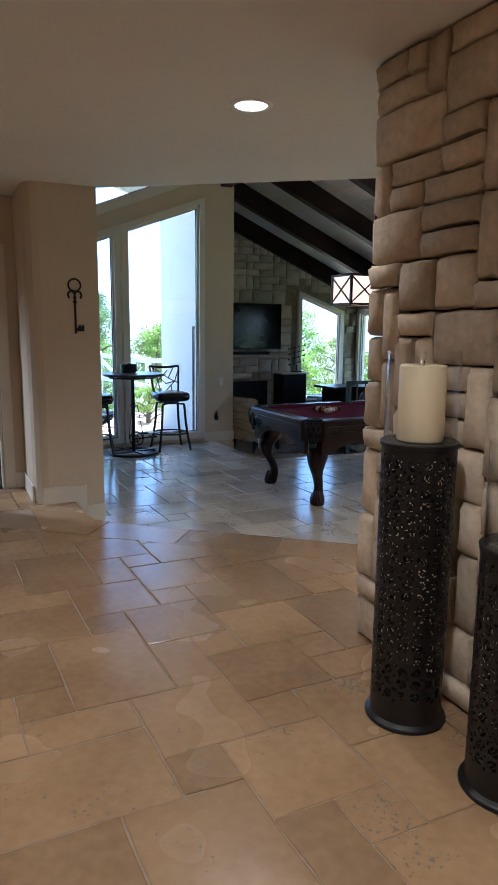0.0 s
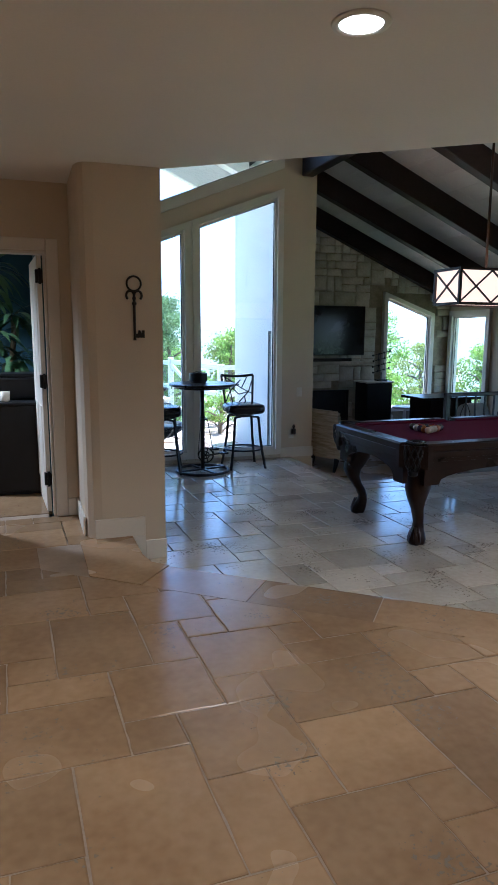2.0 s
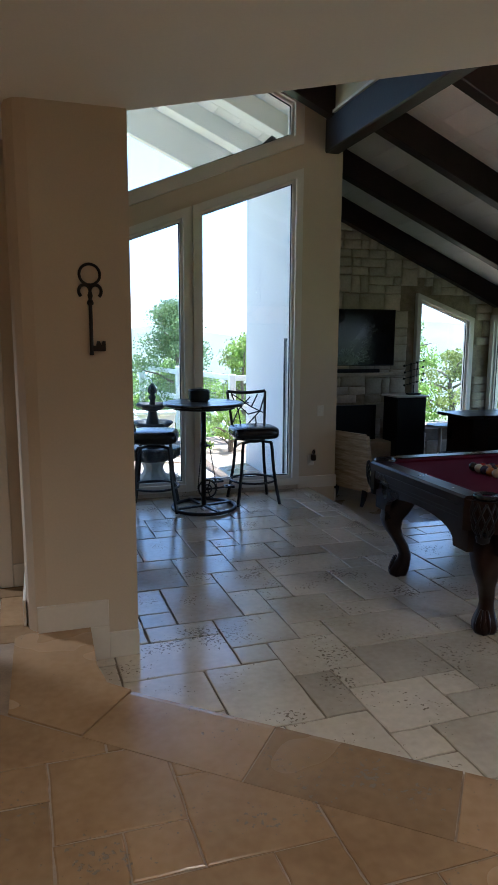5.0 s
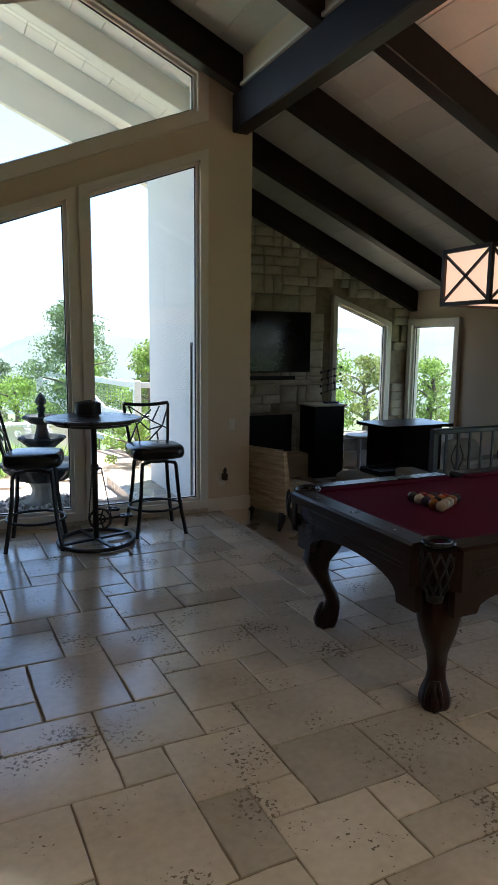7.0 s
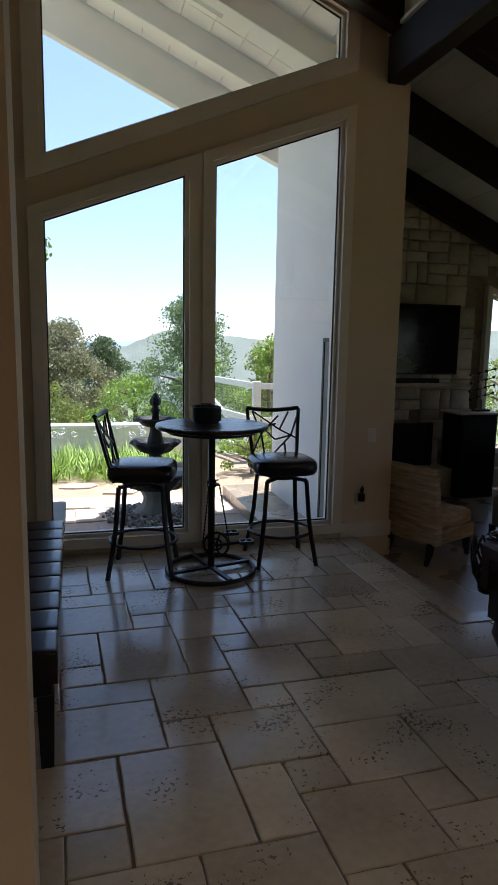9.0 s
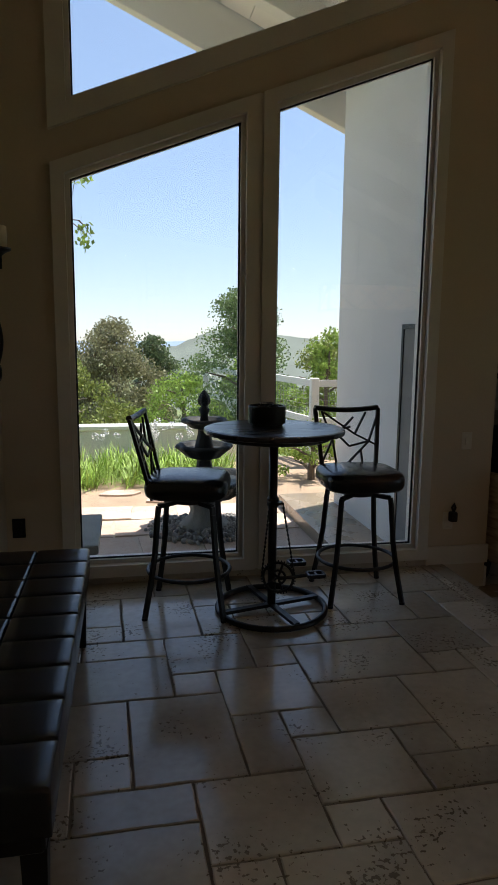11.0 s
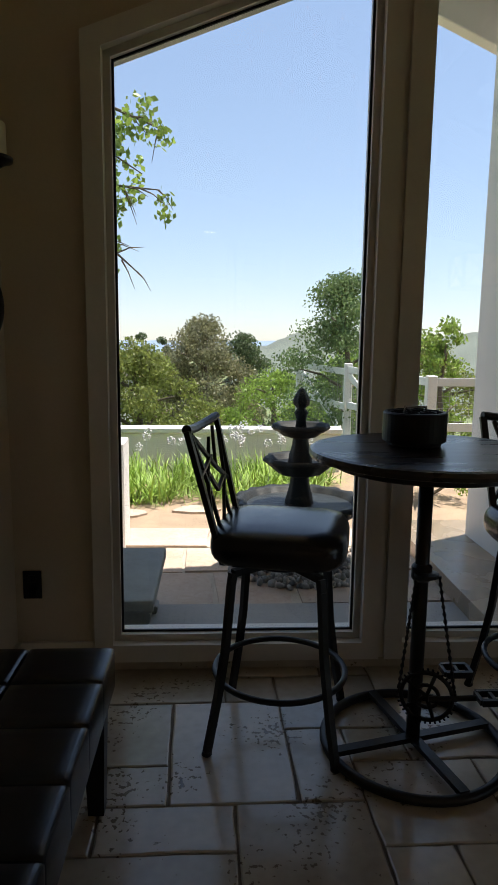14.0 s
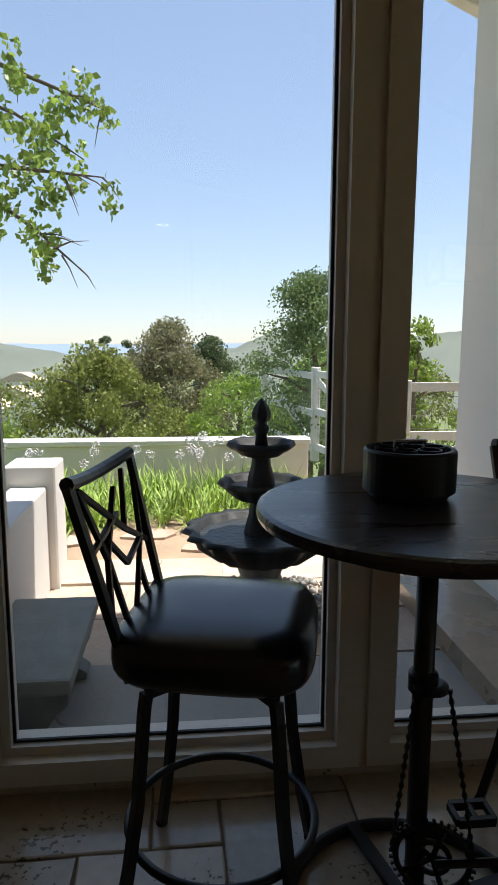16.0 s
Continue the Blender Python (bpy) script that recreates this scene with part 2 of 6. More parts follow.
M_LEATHER = mat("black_leather", (0.010, 0.010, 0.012), 0.25, 0, 0.1, 12, 220, 0.05, rvar=0.03, spec=0.45)
M_CARVED = mat("dark_carved_wood", (0.016, 0.006, 0.004), 0.30, 0, 0.5, 4, 40, 0.08, spec=0.28)
M_FELT = mat("burgundy_felt", (0.085, 0.006, 0.022), 0.95, 0, 0.12, 3, 300, 0.1, spec=0.1)

# ---- the large structure ----
Z_UP, Z_LIV, Z_CEIL = 0.18, -0.18, 2.70
Y_WIN, X_LEFT, X_EAST, Y_STONE = 9.08, 0.91, 7.80, 11.30


def roof(x):
    return 4.12 - 0.43 * (x - 3.9)


# floor slabs under the tiles
bm = B()
prism(bm, [(0.2, 3.0), (8.3, -2.7), (8.3, 7.45), (3.76, 7.45), (3.74, 9.3), (0.2, 9.3)], -0.009, 2, -0.17)
floor_low = structure("floor_lower", bm, M_GROUT, "dark grout bed under the travertine of the games room", "floor")
NOSE = [(1.13, 5.72), (1.13, 5.29), (1.16, 5.12), (1.255, 5.01), (1.40, 4.89), (1.89, 4.484), (2.51, 3.97), (3.4, 3.23), (5.2, 1.74), (6.6, 0.58), (6.6, -2.7)]
bm = B()
prism(bm, [(x, y) for x, y in NOSE] + [(-2.7, -2.7), (-2.7, 9.3), (0.60, 9.3), (0.60, 5.72)], Z_UP - 0.005, 2, -0.17)
floor_up = structure("floor_upper", bm, M_GROUT_UP, "dark grout bed under the raised hall's travertine, lamp warmth put into its colour", "floor")
bm = B()
prism(bm, [(3.3, 6.9), (8.3, 6.9), (8.3, 12.0), (3.3, 12.0)], Z_LIV, 2, -0.40)
floor_liv = structure("floor_sunken", bm, M_SUNKEN, "brown floor of the sunken living room one step down", "floor")
bm = B()
prism(bm, [(3.755, 9.07), (3.77, 7.44), (8.3, 7.44), (8.3, 7.32), (3.66, 7.32), (3.645, 9.07)], 0.004, 2, -0.172)
structure("step_edge", bm, M_TILE_LOW, "travertine edge of the step down to the sunken living room", "step")

# flat ceiling of the hall, with a diagonal front edge
bm = B()
prism(bm, [(1.395, 5.73), (3.3, 4.30), (6.6, 1.79), (6.6, -2.7), (-2.7, -2.7), (-2.7, 6.40), (0.89, 6.40), (0.89, 5.86), (1.395, 5.86)], 2.98, 2, Z_CEIL)
structure("ceiling_hall", bm, M_CEIL, "smooth painted flat ceiling of the entrance hall", "ceiling")
# fascia above the diagonal edge up to the vault
bm = B()
for (xa, ya), (xb, yb) in (((1.395, 5.73), (3.3, 4.30)), ((3.3, 4.30), (6.6, 1.79))):
    v = [bm.verts.new(c) for c in ((xa, ya, 2.98), (xb, yb, 2.98), (xb, yb, roof(xb) + .1), (xa, ya, roof(xa) + .1), (xa - .1, ya - .13, 2.98), (xb - .1, yb - .13, 2.98), (xb - .1, yb - .13, roof(xb) + .1), (xa - .1, ya - .13, roof(xa) + .1))]
    for f in ((0, 1, 2, 3), (7, 6, 5, 4), (0, 4, 5, 1), (1, 5, 6, 2), (2, 6, 7, 3), (3, 7, 4, 0)):
        bm.faces.new([v[i] for i in f])
structure("wall_above_hall", bm, M_WALL, "cream painted wall from the hall ceiling up to the vault", "wall")

# vaulted ceiling: white boards laid across the rafters, eaves included
bm = B()
slope = math.atan(0.43)
x = 0.5
while x < 8.6:
    w = 0.285
    za, zb = roof(x), roof(x + w - 0.007)
    for ya, yb in ((1.4, 5.2), (5.206, 9.2)) if x < 3.8 else ((1.4, 4.9), (4.906, 8.3), (8.306, 11.5)):
        v = [bm.verts.new(c) for c in ((x, ya, za), (x + w - .007, ya, zb), (x + w - .007, yb, zb), (x, yb, za), (x, ya, za + .05), (x + w - .007, ya, zb + .05), (x + w - .007, yb, zb + .05), (x, yb, za + .05))]
        for f in ((0, 1, 2, 3), (7, 6, 5, 4), (0, 4, 5, 1), (1, 5, 6, 2), (2, 6, 7, 3), (3, 7, 4, 0)):
            bm.faces.new([v[i] for i in f])
    x += w
structure("ceiling_vault", bm, M_BOARD, "white-painted board ceiling sloping between dark rafters", "ceiling")
bm = B()
v = [(0.3, 1.3), (8.8, 1.3), (8.8, 11.6), (3.7, 11.6), (3.7, 9.25), (0.3, 9.25)]
lo = [bm.verts.new((a, b, roof(a) + .056)) for a, b in v]
hi = [bm.verts.new((a, b, roof(a) + .18)) for a, b in v]
bm.faces.new(lo[::-1])
bm.faces.new(hi)
for i in range(len(v)):
    bm.faces.new((lo[i], lo[(i + 1) % len(v)], hi[(i + 1) % len(v)], hi[i]))
structure("roof_deck", bm, M_BEAM, "dark roof deck above the ceiling boards", "roof")


def rafter(y, x0, x1, mat_, w=0.14, d=0.30, name="rafter", label="dark-stained wooden rafter under the white boards"):
    bm = B()
    prism(bm, [(x0, roof(x0) - d), (x1, roof(x1) - d), (x1, roof(x1) - .004), (x0, roof(x0) - .004)], y + w / 2, 1, y - w / 2)
    bmesh.ops.bevel(bm, geom=list(bm.edges), offset=0.008, segments=1, affect='EDGES')
    o = obj(name, bm, mat_)
    return tagged(o, label, "beam", "vault rafters", "structure")


for y in (11.19, 9.91, 8.58, 7.28, 5.97, 4.67, 3.36, 2.05):
    rafter(y, 4.06 if y > 9 else 3.98, X_EAST, M_BEAM)
for y in (8.86, 7.50, 6.13, 4.77):
    rafter(y, X_LEFT if y > 5.8 else 2.9, 3.86, M_BEAM)
bm = B()
box(bm, 3.84, 2.3, 3.54, 4.00, 8.99, 3.87, 0.012)
tagged(obj("ridge_girder", bm, M_BEAM), "heavy dark-stained girder carrying the rafters", "beam", "", "structure")
bm = B()
prism(bm, [(3.87, 3.90), (3.97, 3.90), (3.97, roof(3.97)), (3.87, roof(3.87))], 8.98, 1, 2.3)
structure("wall_over_girder", bm, M_WALL, "cream infill between girder and sloping ceiling", "wall")
bm = B()
box(bm, 3.825, 2.3, 3.872, 4.015, 8.985, 3.898)
structure("trim_girder", bm, M_TRIM, "thin white trim along the top of the girder", "trim")

bm = B()
box(bm, -2.8, -2.8, 3.0, 8.4, 1.35, 3.08)
box(bm, 6.5, -2.8, 2.74, 8.4, 1.35, 2.99)
structure("ceiling_back", bm, M_CEIL, "flat painted ceiling over the far end of the hall", "ceiling")

# window wall, with the tall doors and the sloping window above
GL, GR = 1.385, 3.56


def wtop(x):
    return 2.42 + 0.378 * (x - 1.385)


bm = B()
y0, y1 = Y_WIN - 0.02, Y_WIN + 0.16
for pts in ([(X_LEFT - .2, -.17), (1.23, -.17), (1.23, roof(1.23) + .03), (X_LEFT - .2, roof(X_LEFT - .2) + .03)],
            [(3.625, -.4), (4.08, -.4), (4.08, roof(4.08) + .03), (3.625, roof(3.625) + .03)],
            [(1.23, wtop(1.23) + .12), (3.625, wtop(3.625) + .12), (3.625, wtop(3.625) + .36), (1.23, wtop(1.23) + .30)],
            [(1.23, roof(1.23) - .16), (3.625, roof(3.625) - .16), (3.625, roof(3.625) + .03), (1.23, roof(1.23) + .03)]):
    prism(bm, pts, y1, 1, y0)
structure("wall_window", bm, M_WALL, "cream painted wall around the tall sloping glazing", "wall")
bm = B()
box(bm, 1.23, y0, -.17, 3.625, y1, 0.048)
structure("threshold", bm, M_TILE_LOW, "stone threshold beneath the tall glazing", "threshold")


def frame_quad(bm, pts, w, ya, yb):
    """A frame of width w inside the quad pts (x, z), from ya to yb."""
    cx = sum(p[0] for p in pts) / len(pts)
    cz = sum(p[1] for p in pts) / len(pts)
    n = len(pts)
    ins = []
    for i in range(n):
        p, a, b = Vector(pts[i]), Vector(pts[i - 1]), Vector(pts[(i + 1) % n])
        d1, d2 = (p - a).normalized(), (b - p).normalized()
        n1, n2 = Vector((-d1.y, d1.x)), Vector((-d2.y, d2.x))
        c = Vector((cx, cz))
        if n1.dot(c - p) < 0:
            n1 = -n1
        if n2.dot(c - p) < 0:
            n2 = -n2
        k = (n1 + n2) / (1 + n1.dot(n2))
        ins.append(p + k * w)
    for i in range(n):
        j = (i + 1) % n
        q = [pts[i], pts[j], tuple(ins[j]), tuple(ins[i])]
        prism(bm, q, yb, 1, ya)
    return [tuple(p) for p in ins]


def glazing(name, pts, w, ya, yb, label, mat_=None):
    e = tagged(new(name), label, "window", "", "structure")
    bm = B()
    ins = frame_quad(bm, pts, w, ya, yb)
    f = part("window_frame", bm, mat_ or M_VINYL, e)
    bm = B()
    ins2 = frame_quad(bm, ins, 0.028, ya + 0.045, yb - 0.03)
    part("sash_bead", bm, mat_ or M_VINYL, e)
    bm = B()
    prism(bm, ins2, ya + 0.086, 1, ya + 0.08)
    p = part("pane", bm, M_PANE, e)
    p.visible_shadow = False
    bm = B()
    frame_quad(bm, ins2, 0.009, ya + 0.070, ya + 0.079)
    part("gasket", bm, M_GASKET, e, "thin black rubber gasket")
    return e


Y0 = Y_WIN - 0.06
glazing("window_1", [(1.235, 0.05), (2.428, 0.05), (2.428, wtop(2.428) + .12), (1.235, wtop(1.235) + .12)], 0.075, Y0, Y_WIN + .11, "tall white-framed glass door leaf with a sloping head")
glazing("window_2", [(2.452, 0.05), (3.625, 0.05), (3.625, wtop(3.625) + .12), (2.452, wtop(2.452) + .12)], 0.075, Y0, Y_WIN + .11, "tall white-framed fixed glass panel with a sloping head")
glazing("window_3", [(1.23, wtop(1.23) + .30), (3.625, wtop(3.625) + .36), (3.625, roof(3.625) - .16), (1.23, roof(1.23) - .16)], 0.10, Y0, Y_WIN + .11, "white-framed clerestory window under the sloping roof")

bm = B()
prism(bm, [(2.4285, .05), (2.4515, .05), (2.4515, wtop(2.44) + .12), (2.4285, wtop(2.44) + .12)], Y_WIN + .08, 1, Y0 + .02)
structure("mullion", bm, M_VINYL, "narrow white post between the two tall glazed leaves", "window post")

# left wall, pillar with the step, door wall
bm = B()
prism(bm, [(X_LEFT - .15, 6.53), (X_LEFT - .005, 6.53), (X_LEFT - .005, 5.862), (X_LEFT, 5.862), (X_LEFT, 9.06), (X_LEFT - .15, 9.06)], 5.5, 2, 0.0)
structure("wall_left", bm, M_WALL, "cream painted side wall behind the bench", "wall")
bm = B()
prism(bm, [(0.94, 5.70), (1.39, 5.70), (1.39, 5.86), (0.90, 5.86), (0.90, 6.398), (0.835, 6.398), (0.835, 5.84), (0.85, 5.76), (0.885, 5.715)], 5.2, 2, 0.0)
structure("wall_pillar", bm, M_WALL, "cream painted wall end with a rounded corner", "wall")
DX0, DX1, DZ = -0.20, 0.66, 2.21
bm = B()
for pts in ([(-2.7, Z_UP), (DX0, Z_UP), (DX0, 2.9), (-2.7, 2.9)], [(DX1, 0), (0.90, 0), (0.90, 2.9), (DX1, 2.9)], [(DX0, DZ), (DX1, DZ), (DX1, 2.9), (DX0, 2.9)]):
    prism(bm, pts, 6.52, 1, 6.40)
structure("wall_door", bm, M_WALL, "cream painted wall with an open doorway", "wall")
# closing walls round the hall and the room
bm = B()
box(bm, -2.8, -2.8, 0.0, -2.66, 6.5, 2.9)
structure("wall_west", bm, M_WALL, "cream painted hall wall", "wall")
bm = B()
box(bm, -2.8, -2.8, 0.0, 8.4, -2.66, 5.0)
structure("wall_south", bm, M_WALL, "cream painted hall wall", "wall")
bm = B()
ya, yb = 10.17, 11.26
for p in ([(-2.7, -.4), (3.0, -.4), (3.0, 3.2), (-2.7, 3.2)], [(3.0, -.4), (7.0, -.4), (7.0, .04), (3.0, .04)], [(3.0, 2.16), (7.0, 2.16), (7.0, 3.2), (3.0, 3.2)], [(7.0, -.4), (ya, -.4), (ya, 3.2), (7.0, 3.2)], [(ya, -.4), (yb, -.4), (yb, 0.30), (ya, 0.30)], [(ya, 2.03), (yb, 2.03), (yb, 3.2), (ya, 3.2)], [(yb, -.4), (11.5, -.4), (11.5, 3.2), (yb, 3.2)]):
    prism(bm, p, X_EAST + .16, 0, X_EAST)
structure("wall_east", bm, M_WALL, "cream painted wall of the living room with a window", "wall")
# stone gable wall with the trapezoid window
bm = B()
SX0, SX1 = 6.42, 7.44
for p in ([(3.9, -.4), (SX0, -.4), (SX0, roof(SX0)), (3.9, roof(3.9))], [(SX1, -.4), (7.95, -.4), (7.95, roof(7.95)), (SX1, roof(SX1))],
          [(SX0, -.4), (SX1, -.4), (SX1, 0.26), (SX0, 0.26)], [(SX0, 2.34), (SX1, 1.98), (SX1, roof(SX1)), (SX0, roof(SX0))]):
    prism(bm, p, Y_STONE + .2, 1, Y_STONE + .03)
wall_gable = structure("wall_gable", bm, mat("gable_mortar", (0.30, 0.25, 0.18), 0.95, 0, 0.3, 10, 80, 0.3), "gable wall faced with split pale stone", "wall")
glazing("window_4", [(SX0, .26), (SX1, .26), (SX1, 1.98), (SX0, 2.34)], 0.07, Y_STONE - .05, Y_STONE + .1, "white-framed window with a sloping head in the stone wall")
e = glazing("window_5", [(0, .30), (1.09, .30), (1.09, 2.03), (0, 2.03)], 0.09, -.06, .1, "white-framed window in the living room side wall")
e.matrix_world = pose(X_EAST, 11.26, 0, 0, 0, -90)
# two glass doors out of view, added to brighten the games room with daylight
for k, yk in enumerate((7.0, 5.0)):
    e = glazing("window_%d" % (6 + k), [(0, .04), (2.0, .04), (2.0, 2.16), (0, 2.16)], 0.09, -.06, .1, "unseen white-framed glass door added to let daylight into the games room")
    e.matrix_world = pose(X_EAST, yk, 0, 0, 0, -90)
# return wall between window wall and gable, white stucco outside
bm = B()
box(bm, 3.92, 9.10, -.4, 4.08, 11.40, roof(3.95))
structure("wall_return", bm, M_WALL, "cream painted wall between games room and living room", "wall")
bm = B()
box(bm, 3.80, 9.25, -.4, 3.915, 11.56, 3.95)
structure("wall_outside", bm, M_EXT, "white stucco outside wall beside the patio", "wall")
bm = B()
box(bm, 4.084, 9.06, Z_LIV, 4.10, 11.3, Z_LIV + .14)
box(bm, 3.63, Y_WIN - .04, 0, 4.09, Y_WIN - .022, 0.13)
box(bm, 0.89, 5.682, Z_UP, 1.24, 5.698, Z_UP + .14, 0.003)
box(bm, 1.24, 5.682, 0.0, 1.393, 5.698, .14, 0.003)
box(bm, 1.092, 5.682, 0.0, 1.24, 5.698, Z_UP - .001)
box(bm, 0.819, 5.80, Z_UP, 0.834, 6.376, Z_UP + .14, 0.003)
box(bm, 0.752, 6.38, Z_UP, 0.819, 6.398, Z_UP + .14, 0.003)
box(bm, X_LEFT + .001, 5.87, 0, X_LEFT + .016, 9.05, .13)
box(bm, X_LEFT + .016, 9.042, 0, 1.225, 9.058, .13)
structure("baseboard", bm, M_TRIM, "off-white baseboard", "trim")

# ---- things of the hall ----
M_CANDLE = mat("ivory_candle_wax", (0.72, 0.60, 0.38), 0.5, 0, 0.06, 5, 40, 0.05)
M_BLACK = mat("black_paint", (0.010, 0.010, 0.011), 0.45, 0, 0.3, 9, 80, 0.04, spec=0.3)
M_HURR = clear_glass("hurricane_glass")
M_LAMPON = glow("lamp_lens", (1.0, 0.88, 0.70), 4.0)
M_CHROME = mat("steel", (0.5, 0.5, 0.5), 0.25, 1.0, 0.1, 9, 80, 0.03)


def recessed_light(x, y, z):
    e = thing("recessed_light", (x, y, z), "round white recessed ceiling light, switched on", "ceiling light", "recessed lights")
    bm = B()
    lathe(bm, [(0.076, -0.002), (0.082, -0.010), (0.104, -0.006), (0.108, -0.001)], 40)
    part("trim_ring", bm, M_TRIM, e, smooth=True)
    bm = B()
    lathe(bm, [(0.078, -0.004), (0.001, -0.006)], 32)
    part("lens", bm, M_LAMPON, e)
    return e


for lx, ly, lw in ((1.655, 3.43, 8), (-0.9, 3.1, 20), (0.5, -1.1, 26), (0.6, 1.15, 18), (4.4, 2.4, 24), (5.7, 1.3, 26)):
    recessed_light(lx, ly, Z_CEIL)
    spot_lamp(lx, ly, Z_CEIL - 0.02, lw, 150 if lx > 3 else 130)


def candle_holder(x, y, h, glass_h, candle_h, seed):
    rnd = random.Random(seed)
    e = thing("floor_candle_holder", (x, y, Z_UP + .002), "tall black pierced-metal floor candle holder with glass cylinder", "candle holder", "floor candle holders")
    bm = B()
    lathe(bm, [(0.148, 0), (0.150, 0.008), (0.146, 0.016), (0.132, 0.020), (0.132, 0.024)], 48)
    part("base_ring", bm, M_IRON, e, smooth=True)
    # pierced sheet: rosettes of small holes
    n, rows = 119, int(h / 0.0069)
    r = 0.131
    bm = B()
    vs = []
    for j in range(rows + 1):
        z = 0.02 + (h - 0.035) * j / rows
        vs.append([bm.verts.new((r * math.cos(2 * math.pi * i / n), r * math.sin(2 * math.pi * i / n), z)) for i in range(n)])
    for j in range(rows):
        for i in range(n):
            a, b = i % 7 - 3, j % 7 - 3
            d = math.hypot(a, b)
            hole = (1.1 < d < 2.4 and rnd.random() < 0.62) or (d > 3.9 and rnd.random() < 0.5) or (d < 0.5)
            if hole and 12 < j < rows - 4 and i % 17 != 0:
                continue
            bm.faces.new((vs[j][i], vs[j][(i + 1) % n], vs[j + 1][(i + 1) % n], vs[j + 1][i]))
    o = part("pierced_tube", bm, M_IRON, e, "black metal pierced with small rosettes")
    so = o.modifiers.new("thick", 'SOLIDIFY')
    so.thickness = 0.0015
    bm = B()
    lathe(bm, [(0.128, h - 0.02), (0.136, h - 0.018), (0.138, h - .004), (0.134, h), (0.001, h)], 48)
    part("top_plate", bm, M_IRON, e, smooth=False)
    bm = B()
    lathe(bm, [(0.126, h + .001), (0.126, h + glass_h), (0.123, h + glass_h + .002), (0.122, h + glass_h), (0.122, h + .001)], 48)
    o = part("glass_cylinder", bm, M_HURR, e, "clear hurricane glass", smooth=True)
    o.visible_shadow = False
    bm = B()
    lathe(bm, [(0.079, h + .001), (0.081, h + .006), (0.081, h + candle_h - .008), (0.076, h + candle_h), (0.05, h + candle_h - .006), (0.001, h + candle_h - .009)], 40)
    c = part("candle", bm, M_CANDLE, e, "thick ivory pillar candle", smooth=True)
    bm = B()
    tube(bm, [(0, 0, h + candle_h - .012), (0.001, 0, h + candle_h + .004), (0.004, 0, h + candle_h + .014)], 0.0017, 6)
    part("wick", bm, M_BLACK, c)
    return e


candle_holder(1.70, 2.11, 1.05, 0.31, 0.265, 3)
candle_holder(1.735, 1.645, 0.80, 0.31, 0.265, 4)

# iron key on the wall end
e = thing("decorative_key", (1.197, 5.692, 1.565), "large dark iron key hung on the cream wall", "wall decoration")
bm = B()
tube(bm, [(0.0 + 0.048 * math.cos(a * .2618), 0, 0.378 + 0.048 * math.sin(a * .2618)) for a in range(24)], 0.007, 8, True)
part("ring", bm, M_IRON, e, smooth=True)
bm = B()
for s in (-1, 1):
    tube(bm, [(s * (0.026 + 0.026 * math.cos(a)), 0, 0.300 + 0.030 * math.sin(a)) for a in [k * math.pi / 10 for k in range(-3, 13)]] + [(0, 0, 0.262)], 0.008, 8)
tube(bm, [(0, 0, 0.29), (0, 0, 0.325)], 0.008, 8)
part("bow", bm, M_IRON, e, smooth=True)
bm = B()
lathe(bm, [(0.011, 0), (0.009, 0.02), (0.009, 0.235), (0.016, 0.24), (0.016, 0.25), (0.009, 0.262)], 14)
part("shaft", bm, M_IRON, e, smooth=True)
bm = B()
prism(bm, [(0.005, 0.018), (0.066, 0.018), (0.066, 0.068), (0.052, 0.068), (0.046, 0.048), (0.036, 0.068), (0.026, 0.068), (0.020, 0.045), (0.005, 0.045)], 0.006, 1, -0.006)
part("bit", bm, M_IRON, e)

# doorway casing and the open door
bm = B()
cw = 0.09
box(bm, DX1 + .002, 6.378, Z_UP, DX1 + cw, 6.398, DZ + cw, 0.004)
box(bm, DX0 - cw, 6.378, Z_UP, DX0 - .002, 6.398, DZ + cw, 0.004)
box(bm, DX0, 6.378, DZ + .002, DX1, 6.398, DZ + cw, 0.004)
box(bm, DX1 - .02, 6.40, Z_UP, DX1 - .002, 6.52, DZ - .002)
box(bm, DX0 + .002, 6.40, Z_UP, DX0 + .02, 6.52, DZ - .002)
box(bm, DX0 + .022, 6.40, DZ - .02, DX1 - .022, 6.52, DZ - .002)
structure("door_casing", bm, M_TRIM, "off-white painted door casing and jamb", "trim")
e = tagged(new("door_1"), "white panelled door standing open into the room", "door", "", "structure")
e.matrix_world = pose(DX1 - .024, 6.525, Z_UP + .008, 0, 0, 93)
bm = B()
box(bm, 0, -.0, 0, 0.82, 0.04, 2.01, 0.003)
leaf = part("door_leaf", bm, M_TRIM, e)
for k, (za, zb) in enumerate(((0.18, 0.85), (1.0, 1.85))):
    for xa, xb in ((0.11, 0.38), (0.45, 0.72)):
        bm = B()
        box(bm, xa, -.006, za, xb, 0.046, zb, 0.006)
        part("door_panel", bm, M_TRIM, e)
for z in (0.22, 1.0, 1.80):
    bm = B()
    box(bm, -.012, -0.012, z, 0.03, 0.052, z + .1, 0.003)
    tube(bm, [(-.012, 0.02, z - .01), (-.012, 0.02, z + .11)], 0.010, 10)
    part("hinge", bm, M_BLACK, e, "black hinge")
bm = B()
lathe(bm, [(0.012, 0), (0.012, .03), (0.028, .04), (0.03, .055), (0.02, .07), (0.001, .072)], 16)
for v in bm.verts:
    v.co = Vector((0.76 + v.co.x, -.001 - v.co.z, 0.95 + v.co.y))
part("door_knob", bm, M_BLACK, e, smooth=True)

